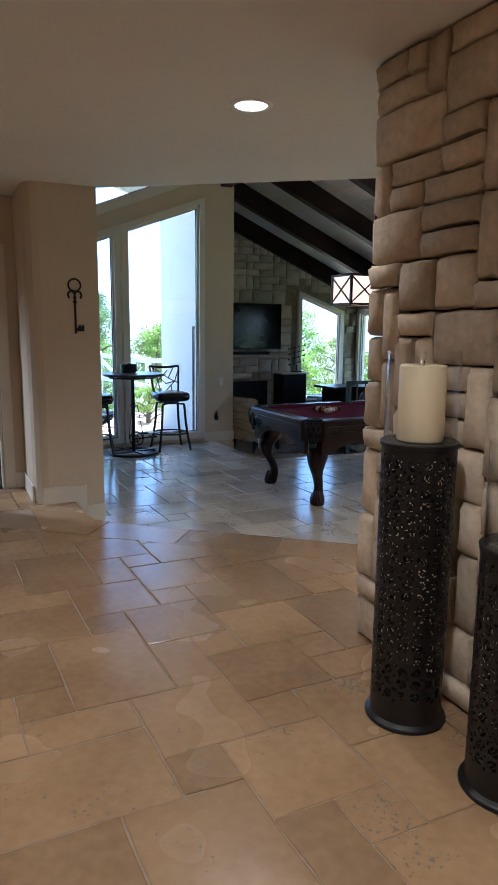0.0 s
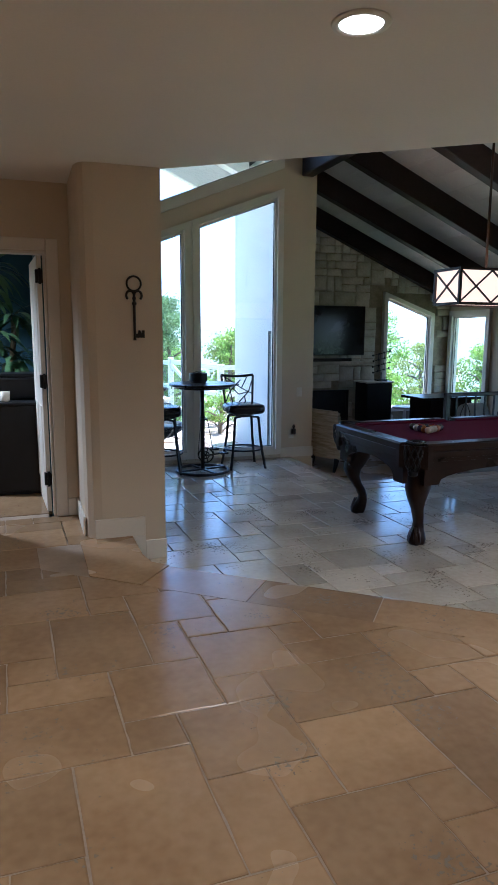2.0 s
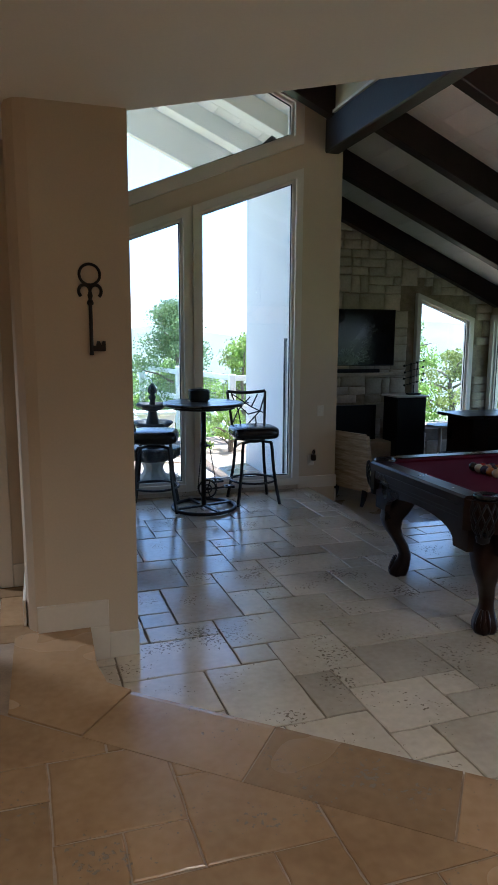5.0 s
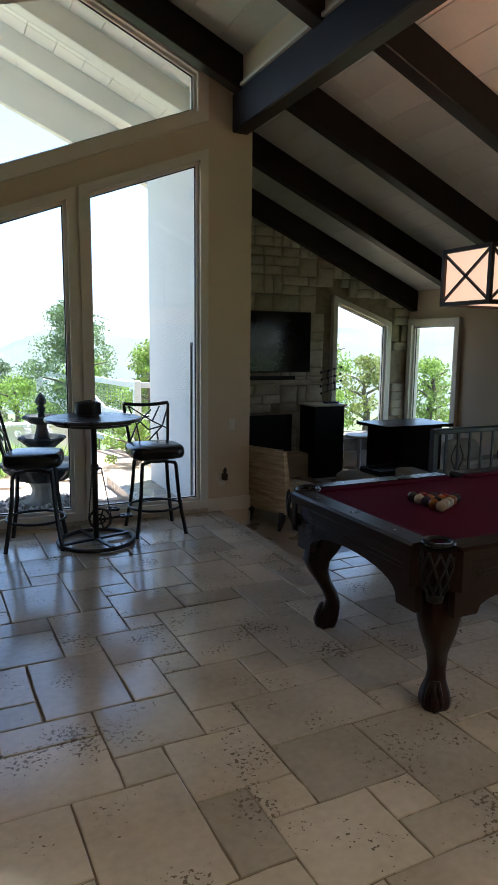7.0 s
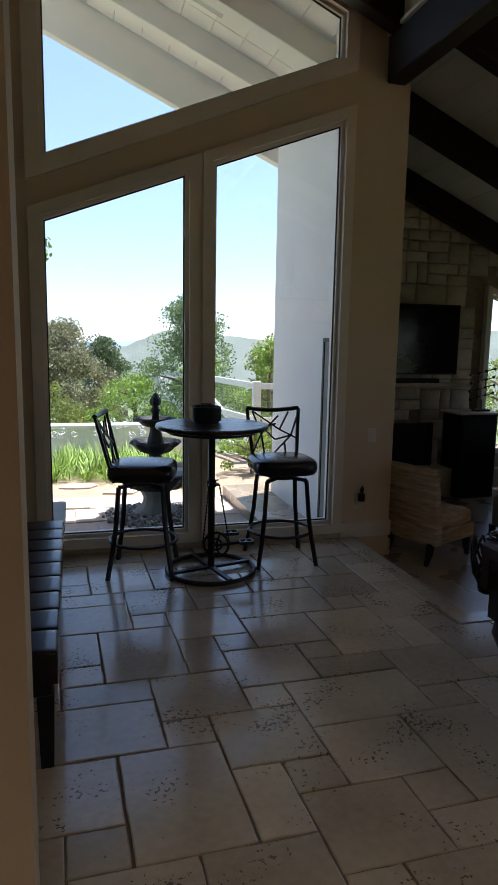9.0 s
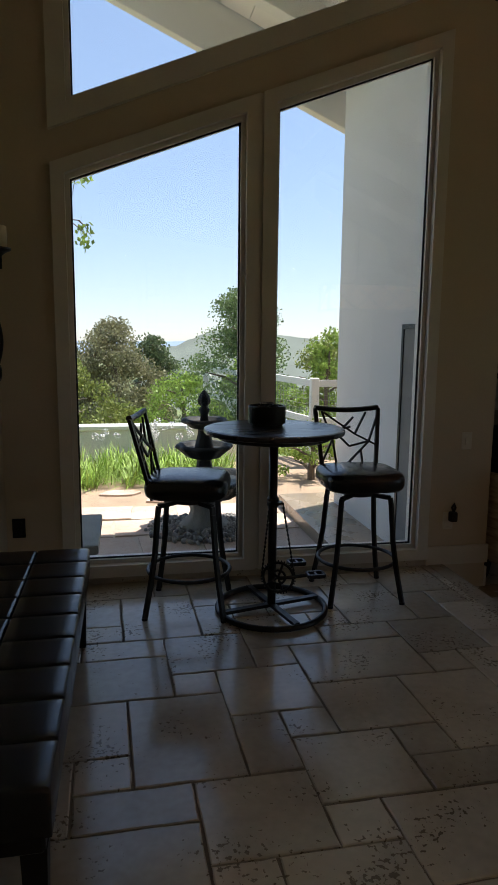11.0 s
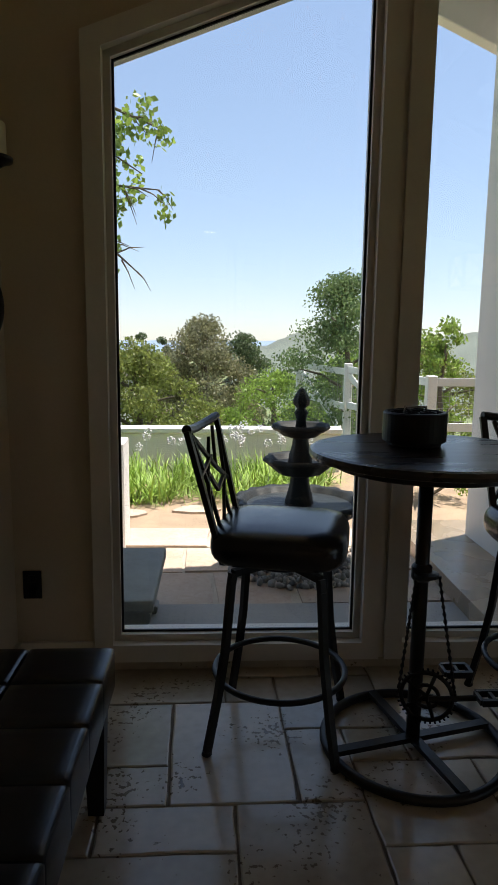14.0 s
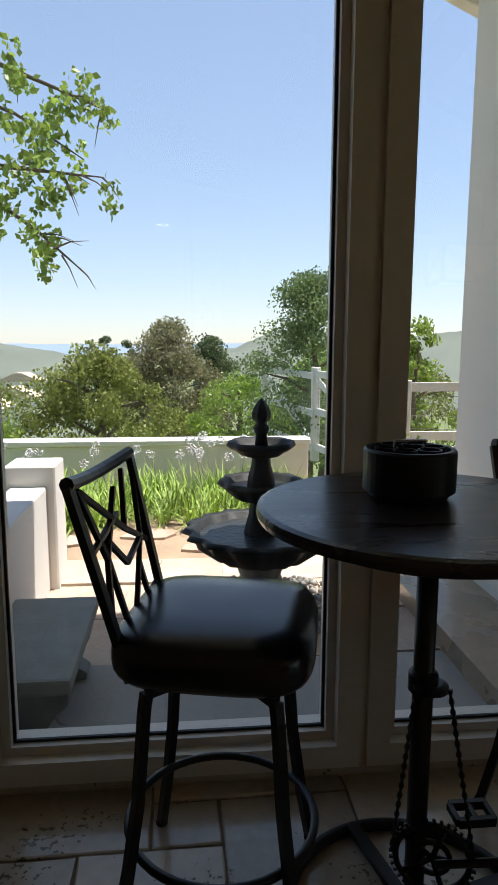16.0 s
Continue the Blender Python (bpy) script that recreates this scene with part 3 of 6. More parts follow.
# room behind the door
M_TEAL = mat("dark_teal_wall", (0.028, 0.080, 0.105), 0.7, 0, 0.08, 1.5, 80, 0.1)
bm = B()
box(bm, -2.8, 9.6, 0.0, 0.756, 9.72, 2.9)
structure("wall_study_back", bm, M_TEAL, "dark teal painted wall of the study", "wall")
bm = B()
box(bm, -2.8, 6.52, 0.0, -2.68, 9.6, 2.9)
structure("wall_study_left", bm, M_TEAL, "dark teal painted wall of the study", "wall")
bm = B()
box(bm, 0.63, 6.52, 0.0, 0.757, 9.6, 2.9)
structure("wall_study_right", bm, M_TEAL, "dark teal painted wall of the study", "wall")
bm = B()
box(bm, -2.8, 6.40, Z_CEIL, 0.757, 9.75, 2.86)
structure("ceiling_study", bm, M_CEIL, "painted flat ceiling of the study", "ceiling")
bm = B()
box(bm, -2.68, 9.58, Z_UP, 0.62, 9.598, Z_UP + .14, 0.004)
structure("baseboard_study", bm, M_TRIM, "white baseboard of the study", "trim")
bm = B()
box(bm, -2.68, 6.5, Z_UP - .011, 0.63, 9.6, Z_UP, 0)
structure("floor_study", bm, M_TILE_UP, "pale travertine floor of the study", "floor")
# lamp and fitting out of view, added to brighten the study
spot_lamp(-1.2, 7.7, 2.66, 56, 150, (1.0, 0.95, 0.88))
recessed_light(-1.2, 7.7, Z_CEIL)
# cabinet
e = thing("file_cabinet", (0.40, 7.55, Z_UP), "black wooden cabinet with drawers in the study", "cabinet")
bm = B()
box(bm, -.20, -.35, 0.03, .20, .35, 0.80, 0.006)
box(bm, -.19, -.33, 0.0, .19, .33, 0.03)
part("body", bm, M_BLACK, e)
bm = B()
box(bm, -.225, -.37, 0.80, .215, .37, 0.83, 0.006)
part("cabinet_top", bm, M_BLACK, e)
for z in (0.06, 0.31, 0.56):
    bm = B()
    box(bm, -.212, -.33, z, -.2, .33, z + .22, 0.004)
    d = part("drawer", bm, M_BLACK, e)
    bm = B()
    tube(bm, [(-.212, -.06, z + .12), (-.235, -.06, z + .12), (-.235, .06, z + .12), (-.212, .06, z + .12)], 0.006, 6)
    part("handle", bm, M_CHROME, d, "steel handle")
e = thing("printer", (0.40, 7.62, Z_UP + .83), "black desktop printer on the cabinet", "printer")
bm = B()
box(bm, -.17, -.2, 0, .17, .2, .2, 0.02, 2)
part("body", bm, M_BLACK, e)
bm = B()
box(bm, -.14, -.17, .2, .16, .17, .235, 0.015, 2)
part("lid", bm, M_BLACK, e)
e = thing("cup", (0.30, 7.28, Z_UP + .832), "small white cup on the black cabinet", "cup")
bm = B()
lathe(bm, [(0.03, 0), (0.04, .01), (0.042, .09), (0.038, .09), (0.035, .012), (0.001, .01)], 20)
part("bowl", bm, M_TRIM, e, smooth=True)
# palm in a white pot
M_PALM = mat("palm_leaf", (0.07, 0.13, 0.05), 0.45, 0, 0.4, 6, 40, 0.05)
M_TRUNK = mat("pale_trunk", (0.30, 0.24, 0.16), 0.9, 0, 0.3, 8, 50, 0.4)
rnd = random.Random(8)
e = thing("potted_tree", (0.22, 8.75, Z_UP), "tall leafy indoor tree with pale stems in a white pot", "plant")
bm = B()
lathe(bm, [(0.15, 0), (0.2, .05), (0.24, .42), (0.25, .45), (0.22, .45), (0.2, .38), (0.001, .38)], 32)
part("pot", bm, M_TRIM, e, smooth=True)
bm = B()
tops = []
for k in range(3):
    a = k * 2.1
    p = [(0.07 * math.cos(a), 0.07 * math.sin(a), .36)]
    for j in range(1, 6):
        p.append((p[0][0] + .05 * j * math.cos(a + .5) * .5 + .01 * rnd.uniform(-1, 1), p[0][1] + .03 * j * math.sin(a), .36 + j * (.25 + .045 * k)))
    tube(bm, p, 0.035, 8, taper=[1, .95, .9, .85, .8, .7])
    tops.append(Vector(p[-1]))
    tops.append(Vector(p[3]))
part("trunk", bm, M_TRUNK, e, smooth=True)


def blade(bm, o, d, up, L, w, droop, n=5):
    """A long leaf from o along d that bends down."""
    side = d.cross(up)
    side = side.normalized() if side.length > 1e-3 else Vector((1, 0, 0))
    prev = None
    p = o.copy()
    dd = d.normalized()
    for j in range(n + 1):
        f = j / n
        ww = w * math.sin(math.pi * min(0.98, 0.12 + f * .86)) * 0.5
        a, b = bm.verts.new(p - side * ww), bm.verts.new(p + side * ww)
        if prev:
            bm.faces.new((prev[0], prev[1], b, a))
        prev = (a, b)
        dd = (dd + Vector((0, 0, -droop / n))).normalized()
        p = p + dd * (L / n)


bm = B()
for tp in tops:
    for k in range(26):
        a, el = rnd.uniform(0, 6.28), rnd.uniform(-.3, 1.0)
        d = Vector((math.cos(a) * math.cos(el), math.sin(a) * math.cos(el), math.sin(el)))
        blade(bm, tp + d * .04, d, Vector((0, 0, 1)), rnd.uniform(.3, .6), rnd.uniform(.05, .08), rnd.uniform(.8, 1.8))
part("crown", bm, M_PALM, e)
e = thing("framed_picture", (-0.32, 9.585, 1.45), "framed picture with pale mat on the teal wall", "picture")
bm = B()
box(bm, -.24, -.012, -.32, .24, .01, .32, 0.005)
part("picture_frame", bm, M_BLACK, e)
bm = B()
box(bm, -.21, -.016, -.29, .21, -.011, .29)
part("mat_board", bm, M_TRIM, e)

# ---- pool table ----
e = thing("pool_table", (4.32, 5.86, 0), "dark carved wooden pool table with burgundy felt", "pool table")
HX, HY, ZT = 1.23, 0.675, 0.82


def octo(hx, hy, c):
    return [(-hx + c, -hy), (hx - c, -hy), (hx, -hy + c), (hx, hy - c), (hx - c, hy), (-hx + c, hy), (-hx, hy - c), (-hx, -hy + c)]


bm = B()
prism(bm, octo(HX - .13, HY - .13, .06), ZT - .022, 2, ZT - .05)
part("felt_bed", bm, M_FELT, e, "burgundy felt")
for sx, sy, ln, ax in ((0, -1, 2 * HX, 0), (0, 1, 2 * HX, 0), (-1, 0, 2 * HY, 1), (1, 0, 2 * HY, 1)):
    for seg in ((-1, 1) if ax == 0 else (0,)):
        bm = B()
        L2 = ln / 2
        if ax == 0:
            a, b = (seg * .06, seg * (L2 - .15))
            a, b = min(a, b), max(a, b)
            yo = sy * HY
            prof = [(yo, ZT - .055), (yo, ZT - .012), (yo - sy * .015, ZT), (yo - sy * .115, ZT + .002), (yo - sy * .118, ZT - .02), (yo - sy * .118, ZT - .055)]
            prism(bm, prof, b, 0, a)
        else:
            xo = sx * HX
            prof = [(xo, ZT - .055), (xo, ZT - .012), (xo - sx * .015, ZT), (xo - sx * .115, ZT + .002), (xo - sx * .118, ZT - .02), (xo - sx * .118, ZT - .055)]
            prism(bm, prof, L2 - .15, 1, -(L2 - .15))
        r = part("rail", bm, M_CARVED, e)
        bm = B()
        if ax == 0:
            q = [(sy * (HY - .12), ZT - .004), (sy * (HY - .12), ZT - .04), (sy * (HY - .165), ZT - .022), (sy * (HY - .165), ZT - .010)]
            prism(bm, q, b, 0, a)
        else:
            q = [(sx * (HX - .12), ZT - .004), (sx * (HX - .12), ZT - .04), (sx * (HX - .165), ZT - .022), (sx * (HX - .165), ZT - .010)]
            prism(bm, q, L2 - .16, 1, -(L2 - .16))
        part("cushion", bm, M_FELT, r, "felt-covered cushion")
        for k in (1, 2, 3):
            bm = B()
            if ax == 0:
                lathe(bm, [(0.007, ZT + .0025), (0.001, ZT + .003)], 8, a + (b - a) * k / 4, sy * (HY - .06))
            else:
                lathe(bm, [(0.007, ZT + .0025), (0.001, ZT + .003)], 8, sx * (HX - .06), -L2 + ln * k / 4)
            part("sight", bm, M_TRIM, r)
# stepped moulding and arched aprons
for ax, s in ((0, -1), (0, 1), (1, -1), (1, 1)):
    bm = B()
    half = (HX if ax == 0 else HY) - .16
    off = (HY if ax == 0 else HX)
    pts = [(-half, ZT - .06), (half, ZT - .06), (half, .50)]
    n = 16
    span = half - .13
    for k in range(n + 1):
        a = math.pi * k / n
        pts.append((span * math.cos(a), 0.50 + (.135 if ax == 1 else .12) * math.sin(a) ** .7))
    pts.append((-half, .50))
    if ax == 0:
        prism(bm, pts, s * (off - .045), 1, s * (off - .085))
    else:
        vs = prism(bm, pts, s * (off - .045), 0, s * (off - .085))
    part("apron", bm, M_CARVED, e)
    bm = B()
    if ax == 0:
        for d, z in ((.012, .085), (.028, .115)):
            box(bm, -half - .02, min(s * (off - d), s * (off - .05)), ZT - z - .028, half + .02, max(s * (off - d), s * (off - .05)), ZT - z + .024, 0.008, 2)
    else:
        for d, z in ((.012, .085), (.028, .115)):
            box(bm, min(s * (off - d), s * (off - .05)), -half - .02, ZT - z - .028, max(s * (off - d), s * (off - .05)), half + .02, ZT - z + .024, 0.008, 2)
    part("moulding", bm, M_CARVED, e)
# corner blocks, pockets and cabriole legs
for sx in (-1, 1):
    for sy in (-1, 1):
        bm = B()
        prism(bm, [(sx * (HX - .20), sy * (HY - .005)), (sx * (HX - .155), sy * (HY - .003)), (sx * (HX - .003), sy * (HY - .155)), (sx * (HX - .005), sy * (HY - .20)), (sx * (HX - .16), sy * (HY - .16))], ZT - .02, 2, ZT - .19)
        part("corner_block", bm, M_CARVED, e)
        bm = B()
        cx, cy = sx * (HX - .125), sy * (HY - .125)
        tube(bm, [(cx + .062 * math.cos(a), cy + .062 * math.sin(a), ZT - .004) for a in [2 * math.pi * k / 20 for k in range(20)]], 0.014, 8, True)
        p = part("pocket", bm, M_LEATHER, e, "black leather pocket rim", smooth=True)
        bm = B()
        lathe(bm, [(0.06, ZT - .012), (0.055, ZT - .06), (0.03, ZT - .075), (0.001, ZT - .078)], 16, cx, cy)
        part("net", bm, M_LEATHER, p, smooth=True)
        # leg: square-ish rings that follow an S
        prof = [(0.175, .62, .0), (0.165, .52, .005), (0.155, .46, .02), (0.128, .40, .035), (0.100, .34, .030), (0.078, .28, .012), (0.072, .22, -.010), (0.066, .165, -.022), (0.074, .12, -.020), (0.096, .08, -.008), (0.108, .045, .0), (0.102, .015, .003), (0.09, 0.0, .003)]
        bm = B()
        rings = []
        for w, z, o in prof:
            ring = []
            for k in range(20):
                a = 2 * math.pi * k / 20
                c, d = math.cos(a), math.sin(a)
                q = 0.62
                lob = 1 + (0.10 * math.cos(6 * a) if z < .1 else 0)
                px = math.copysign(abs(c) ** q, c) * w * .5 * 1.12 * lob
                py = math.copysign(abs(d) ** q, d) * w * .5 * 1.12 * lob
                ring.append(bm.verts.new((sx * (HX - .22 + o * 1.3) + px, sy * (HY - .20 + o * 1.3) + py, z)))
            rings.append(ring)
        for a, b in zip(rings, rings[1:]):
            for k in range(20):
                bm.faces.new((a[k], a[(k + 1) % 20], b[(k + 1) % 20], b[k]))
        bm.faces.new(rings[0])
        bm.faces.new(rings[-1])
        leg = part("leg", bm, M_CARVED, e, "carved cabriole leg with ball-and-claw foot", smooth=True)
        for k in range(3):
            a = math.atan2(sy, sx) + (k - 1) * .7
            bm = B()
            fx, fy = sx * (HX - .215), sy * (HY - .195)
            tube(bm, [(fx + .022 * math.cos(a), fy + .022 * math.sin(a), .135), (fx + .040 * math.cos(a), fy + .040 * math.sin(a), .085), (fx + .050 * math.cos(a), fy + .050 * math.sin(a), .045), (fx + .050 * math.cos(a), fy + .050 * math.sin(a), .012)], 0.012, 8, taper=[.7, 1, 1, .6])
            part("claw", bm, M_CARVED, leg, smooth=True)
        # open leather drop basket hung at the corner
        bm = B()
        qx, qy = sx * (HX - .085), sy * (HY - .085)
        for k in range(9):
            t0 = 2 * math.pi * k / 9
            for sg in (-1, 1):
                tube(bm, [(qx + r * math.cos(t0 + sg * w_), qy + r * math.sin(t0 + sg * w_), ZT + z) for r, z, w_ in ((.066, -.02, 0), (.070, -.07, .30), (.066, -.12, .62), (.055, -.17, .92), (.030, -.215, 1.2))], .0065, 5)
        lathe(bm, [(.034, ZT - .205), (.040, ZT - .215), (.034, ZT - .245), (.012, ZT - .255), (.001, ZT - .255)], 12, qx, qy)
        part("pocket_basket", bm, M_BLACK, e, "open-work black leather drop basket", smooth=True)

# racked balls
BALLS = ((.03, .02, .02), (.30, .12, .05), (.22, .02, .02), (.45, .36, .25), (.32, .10, .02), (.05, .03, .05), (.50, .42, .30))
rnd = random.Random(5)
bx, by = 3.83, 5.88
k = 0
for row in range(5):
    for j in range(row + 1):
        c = BALLS[k % 7]
        mb = mat("ball_lacquer", c, 0.12, 0, 0.05, 2, 20, 0.0)
        bm = B()
        bmesh.ops.create_uvsphere(bm, u_segments=20, v_segments=12, radius=0.0286)
        o = tagged(obj("billiard_ball", bm, mb, smooth=True), "glossy billiard ball racked on the burgundy felt", "ball", "racked balls")
        o.location = (bx - row * .0497, by + (j - row / 2) * .0574, ZT - .022 + .0288)
        k += 1

# ---- pendant over the pool table ----
M_SHADE = glow("lit_cream_shade", (1.0, 0.62, 0.38), 0.22)
M_BRONZE = mat("dark_bronze", (0.035, 0.018, 0.011), 0.45, 0.5, 0.3, 9, 60, 0.06)
e = thing("pendant_light", (4.48, 5.93, 1.86), "rectangular pendant with cream shade and dark X lattice, lit", "pendant light")
LX, LY, LH = 0.62, 0.17, 0.30
for nm, (xa, ya, xb, yb) in (("a", (-LX, -LY, LX, -LY)), ("b", (LX, -LY, LX, LY)), ("c", (LX, LY, -LX, LY)), ("d", (-LX, LY, -LX, -LY))):
    bm = B()
    bar(bm, (xa * .985, ya * .97, .15), (xb * .985, yb * .97, .15), 0.004, .27)
    sh = part("shade", bm, M_SHADE, e, "glowing cream fabric panel")
    bm = B()
    bar(bm, (xa, ya, .01), (xb, yb, .01), 0.022, .022)
    bar(bm, (xa, ya, .29), (xb, yb, .29), 0.022, .022)
    bar(bm, (xa, ya, .0), (xa, ya, .30), 0.022, .022, (0, 1, 0))
    part("frame", bm, M_BRONZE, e)
    n = 4 if abs(xb - xa) > .5 else 1
    for i in range(n):
        p, q = Vector((xa, ya, 0)).lerp(Vector((xb, yb, 0)), i / n), Vector((xa, ya, 0)).lerp(Vector((xb, yb, 0)), (i + 1) / n)
        nrm = Vector((q.y - p.y, p.x - q.x, 0)).normalized() * .004
        for za, zb in ((.02, .28), (.28, .02)):
            bm = B()
            bar(bm, p + nrm + Vector((0, 0, za)), q + nrm + Vector((0, 0, zb)), .012, .012)
            part("lattice_bar", bm, M_BRONZE, e)
# panel added under the bulbs to keep their glare off the floor
bm = B()
box(bm, -LX + .012, -LY + .012, .012, LX - .012, LY - .012, .018)
part("bulb_blocker", bm, M_SHADE, e, "added glowing panel that hides the bulbs from below")
for x in (-.24, .24):
    bm = B()
    tube(bm, [(x, 0, .28), (x, 0, roof(4.48 + x) - 1.87)], .011, 8)
    part("stem", bm, M_BRONZE, e)
bm = B()
box(bm, -.30, -.06, roof(4.48 - .3) - 1.86 - .16, .30, .06, roof(4.48 + .3) - 1.86 + .06, .01)
part("canopy", bm, M_BRONZE, e)
for x in (-.3, 0, .3):
    d = bpy.data.lights.new("pendant_bulb", 'POINT')
    d.energy, d.color, d.shadow_soft_size = 1.6, (1, .82, .62), .04
    new("pendant_bulb", d).location = (4.48 + x, 5.93, 1.99)
    bm = B()
    bmesh.ops.create_uvsphere(bm, u_segments=12, v_segments=8, radius=.035)
    for v in bm.verts:
        v.co += Vector((x, 0, .22))
    part("bulb", bm, M_LAMPON, e, "lit bulb")

# ---- bench, pub table and stools ----
e = thing("leather_bench", (1.165, 7.385, 0), "long tufted black leather bench against the wall", "bench")
bx0, bx1, by0, by1 = -.25, .27, -.90, .90
bm = B()
box(bm, bx0 + .02, by0 + .02, .30, bx1 - .02, by1 - .02, .36, .008)
part("frame", bm, M_BLACK, e)
nseg = 9
UV = (0, .02, .06, .2, .5, .8, .94, .98, 1)
for k in range(nseg):
    ya = by0 + (by1 - by0) * k / nseg
    yb = by0 + (by1 - by0) * (k + 1) / nseg
    for xa, xb in ((bx0, .02), (.02, bx1)):
        bm = B()
        nx, ny = 8, 8
        g = []
        for i in range(nx + 1):
            row = []
            for j in range(ny + 1):
                u, v = UV[i], UV[j]
                fu, fv = 1 - abs(2 * u - 1) ** 12, 1 - abs(2 * v - 1) ** 12
                z = .474 + .013 * (fu * fv) ** .35
                row.append(bm.verts.new((xa + .001 + (xb - xa - .002) * u, ya + .001 + (yb - ya - .002) * v, z)))
            g.append(row)
        for i in range(nx):
            for j in range(ny):
                bm.faces.new((g[i][j], g[i + 1][j], g[i + 1][j + 1], g[i][j + 1]))
        rim = [g[i][0] for i in range(nx + 1)] + [g[nx][j] for j in range(1, ny + 1)] + [g[i][ny] for i in range(nx - 1, -1, -1)] + [g[0][j] for j in range(ny - 1, 0, -1)]
        low = [bm.verts.new((v.co.x, v.co.y, .36)) for v in rim]
        for i in range(len(rim)):
            bm.faces.new((rim[i], low[i], low[(i + 1) % len(rim)], rim[(i + 1) % len(rim)]))
        part("tuft", bm, M_LEATHER, e, smooth=True)
    bm = B()
    lathe(bm, [(.013, .464), (.011, .473), (.001, .476)], 10, .02, yb if k < nseg - 1 else yb - .02)
    if k < nseg - 1:
        part("button", bm, M_LEATHER, e)
    else:
        bm.free()
for x in (bx0 + .05, bx1 - .05):
    for y in (by0 + .07, by1 - .07):
        bm = B()
        prism(bm, [(x - .032, y - .032), (x + .032, y - .032), (x + .032, y + .032), (x - .032, y + .032)], .30, 2, 0)
        for v in bm.verts:
            if v.co.z < .1:
                v.co.x = x + (v.co.x - x) * .72
                v.co.y = y + (v.co.y - y) * .72
        part("leg", bm, M_BLACK, e)


def bar_stool(m, label):
    e = thing("bar_stool", m, label, "bar stool", "stools at the pub table")
    bm = B()
    cushion(bm, .47, .46, .125, .655, 10, .6, 2.6)
    part("seat", bm, M_LEATHER, e, "padded black leather seat", smooth=True)
    bm = B()
    lathe(bm, [(.09, .615), (.10, .62), (.10, .648), (.16, .652), (.16, .664)], 24)
    part("swivel_plate", bm, M_IRON, e)
    for sx in (-1, 1):
        for sy in (-1, 1):
            bm = B()
            p = [(sx * .06, sy * .06, .625), (sx * .145, sy * .145, .622), (sx * .150, sy * .150, .58), (sx * .165, sy * .165, .36), (sx * .185, sy * .185, .20), (sx * .215, sy * .215, .012)]
            for a, b in zip(p, p[1:]):
                bar(bm, a, b, .023, .023, (sx, -sy, 0))
            lg = part("leg", bm, M_IRON, e)
            bm = B()
            lathe(bm, [(.016, 0), (.018, .004), (.015, .014)], 12, sx * .216, sy * .216)
            part("foot_cap", bm, M_BLACK, lg)
    bm = B()
    for r in (.232,):
        tube(bm, ring_path(r, .225, 44), .011, 8, True)
    part("foot_ring", bm, M_IRON, e, smooth=True)
    # back: two uprights that lean out, curved top rail, crossing straight bars
    for s in (-1, 1):
        bm = B()
        bar(bm, (s * .165, .175, .66), (s * .205, .285, 1.10), .024, .018, (0, 1, 0))
        part("back_post", bm, M_IRON, e)
    bm = B()
    n = 8
    pts = [(-.207 + .414 * k / n, .286 + .02 * math.sin(math.pi * k / n), 1.105 - .018 * math.sin(math.pi * k / n)) for k in range(n + 1)]
    tube(bm, pts, .016, 8)
    part("top_rail", bm, M_IRON, e)

    def bp(u, v):
        """A point of the back: u across, v up."""
        return Vector(((-.175 + .35 * u) * (1 + .17 * v), .195 + .09 * v, .72 + .37 * v))
    bars = (((0, .04), (1, .12)), ((0, .10), (.24, .52)), ((.24, .52), (.10, .98)), ((.24, .52), (.60, .88)), ((0, .60), (.55, .72)), ((.10, .98), (.62, .60)),
            ((.62, .60), (.98, .42)), ((.62, .60), (.80, .96)), ((.28, .08), (.24, .52)), ((.45, .09), (.86, .48)), ((.86, .48), (1, .95)), ((.30, .62), (.52, .40)), ((.52, .40), (.86, .48)), ((.75, .11), (.72, .34)))
    for a, b in bars:
        bm = B()
        bar(bm, bp(*a), bp(*b), .012, .012, (0, 1, 0))
        part("back_bar", bm, M_IRON, e)
    return e


bar_stool((1.965, 8.63, 0, 0, 0, 77), "black iron bar stool with angular back and leather seat")
bar_stool((2.98, 8.665, 0, 0, 0, -2), "black iron bar stool beside the tall glazing")

M_TOP = mat("dark_tabletop", (0.022, 0.016, 0.013), 0.29, 0, 0.15, 3, 60, 0.05, stretch=(1, 6, 1))
e = thing("pub_table", (2.42, 8.50, 0), "round dark pub table on an iron pedal-crank base", "table")
bm = B()
lathe(bm, [(.001, 1.012), (.36, 1.012), (.382, 1.018), (.386, 1.03), (.382, 1.042), (.37, 1.046), (.001, 1.046)], 64)
part("tabletop", bm, M_TOP, e, "dark stained round top")
bm = B()
lathe(bm, [(.30, .985), (.31, .99), (.31, 1.011)], 48)
part("top_plate", bm, M_IRON, e)
bm = B()
tube(bm, [(0, 0, .02), (0, 0, .99)], .024, 12)
part("post", bm, M_IRON, e, smooth=True)
bm = B()
lathe(bm, [(.026, .60), (.034, .61), (.034, .65), (.026, .66)], 20)
part("collar", bm, M_IRON, e)
bm = B()
tube(bm, ring_path(.305, .018, 56), .017, 8, True)
part("base_ring", bm, M_IRON, e, smooth=True)
for a in (0.25, 0.25 + math.pi / 2):
    bm = B()
    c, s = math.cos(a) * .3, math.sin(a) * .3
    bar(bm, (-c, -s, .03), (c, s, .03), .034, .018)
    part("cross_bar", bm, M_IRON, e)
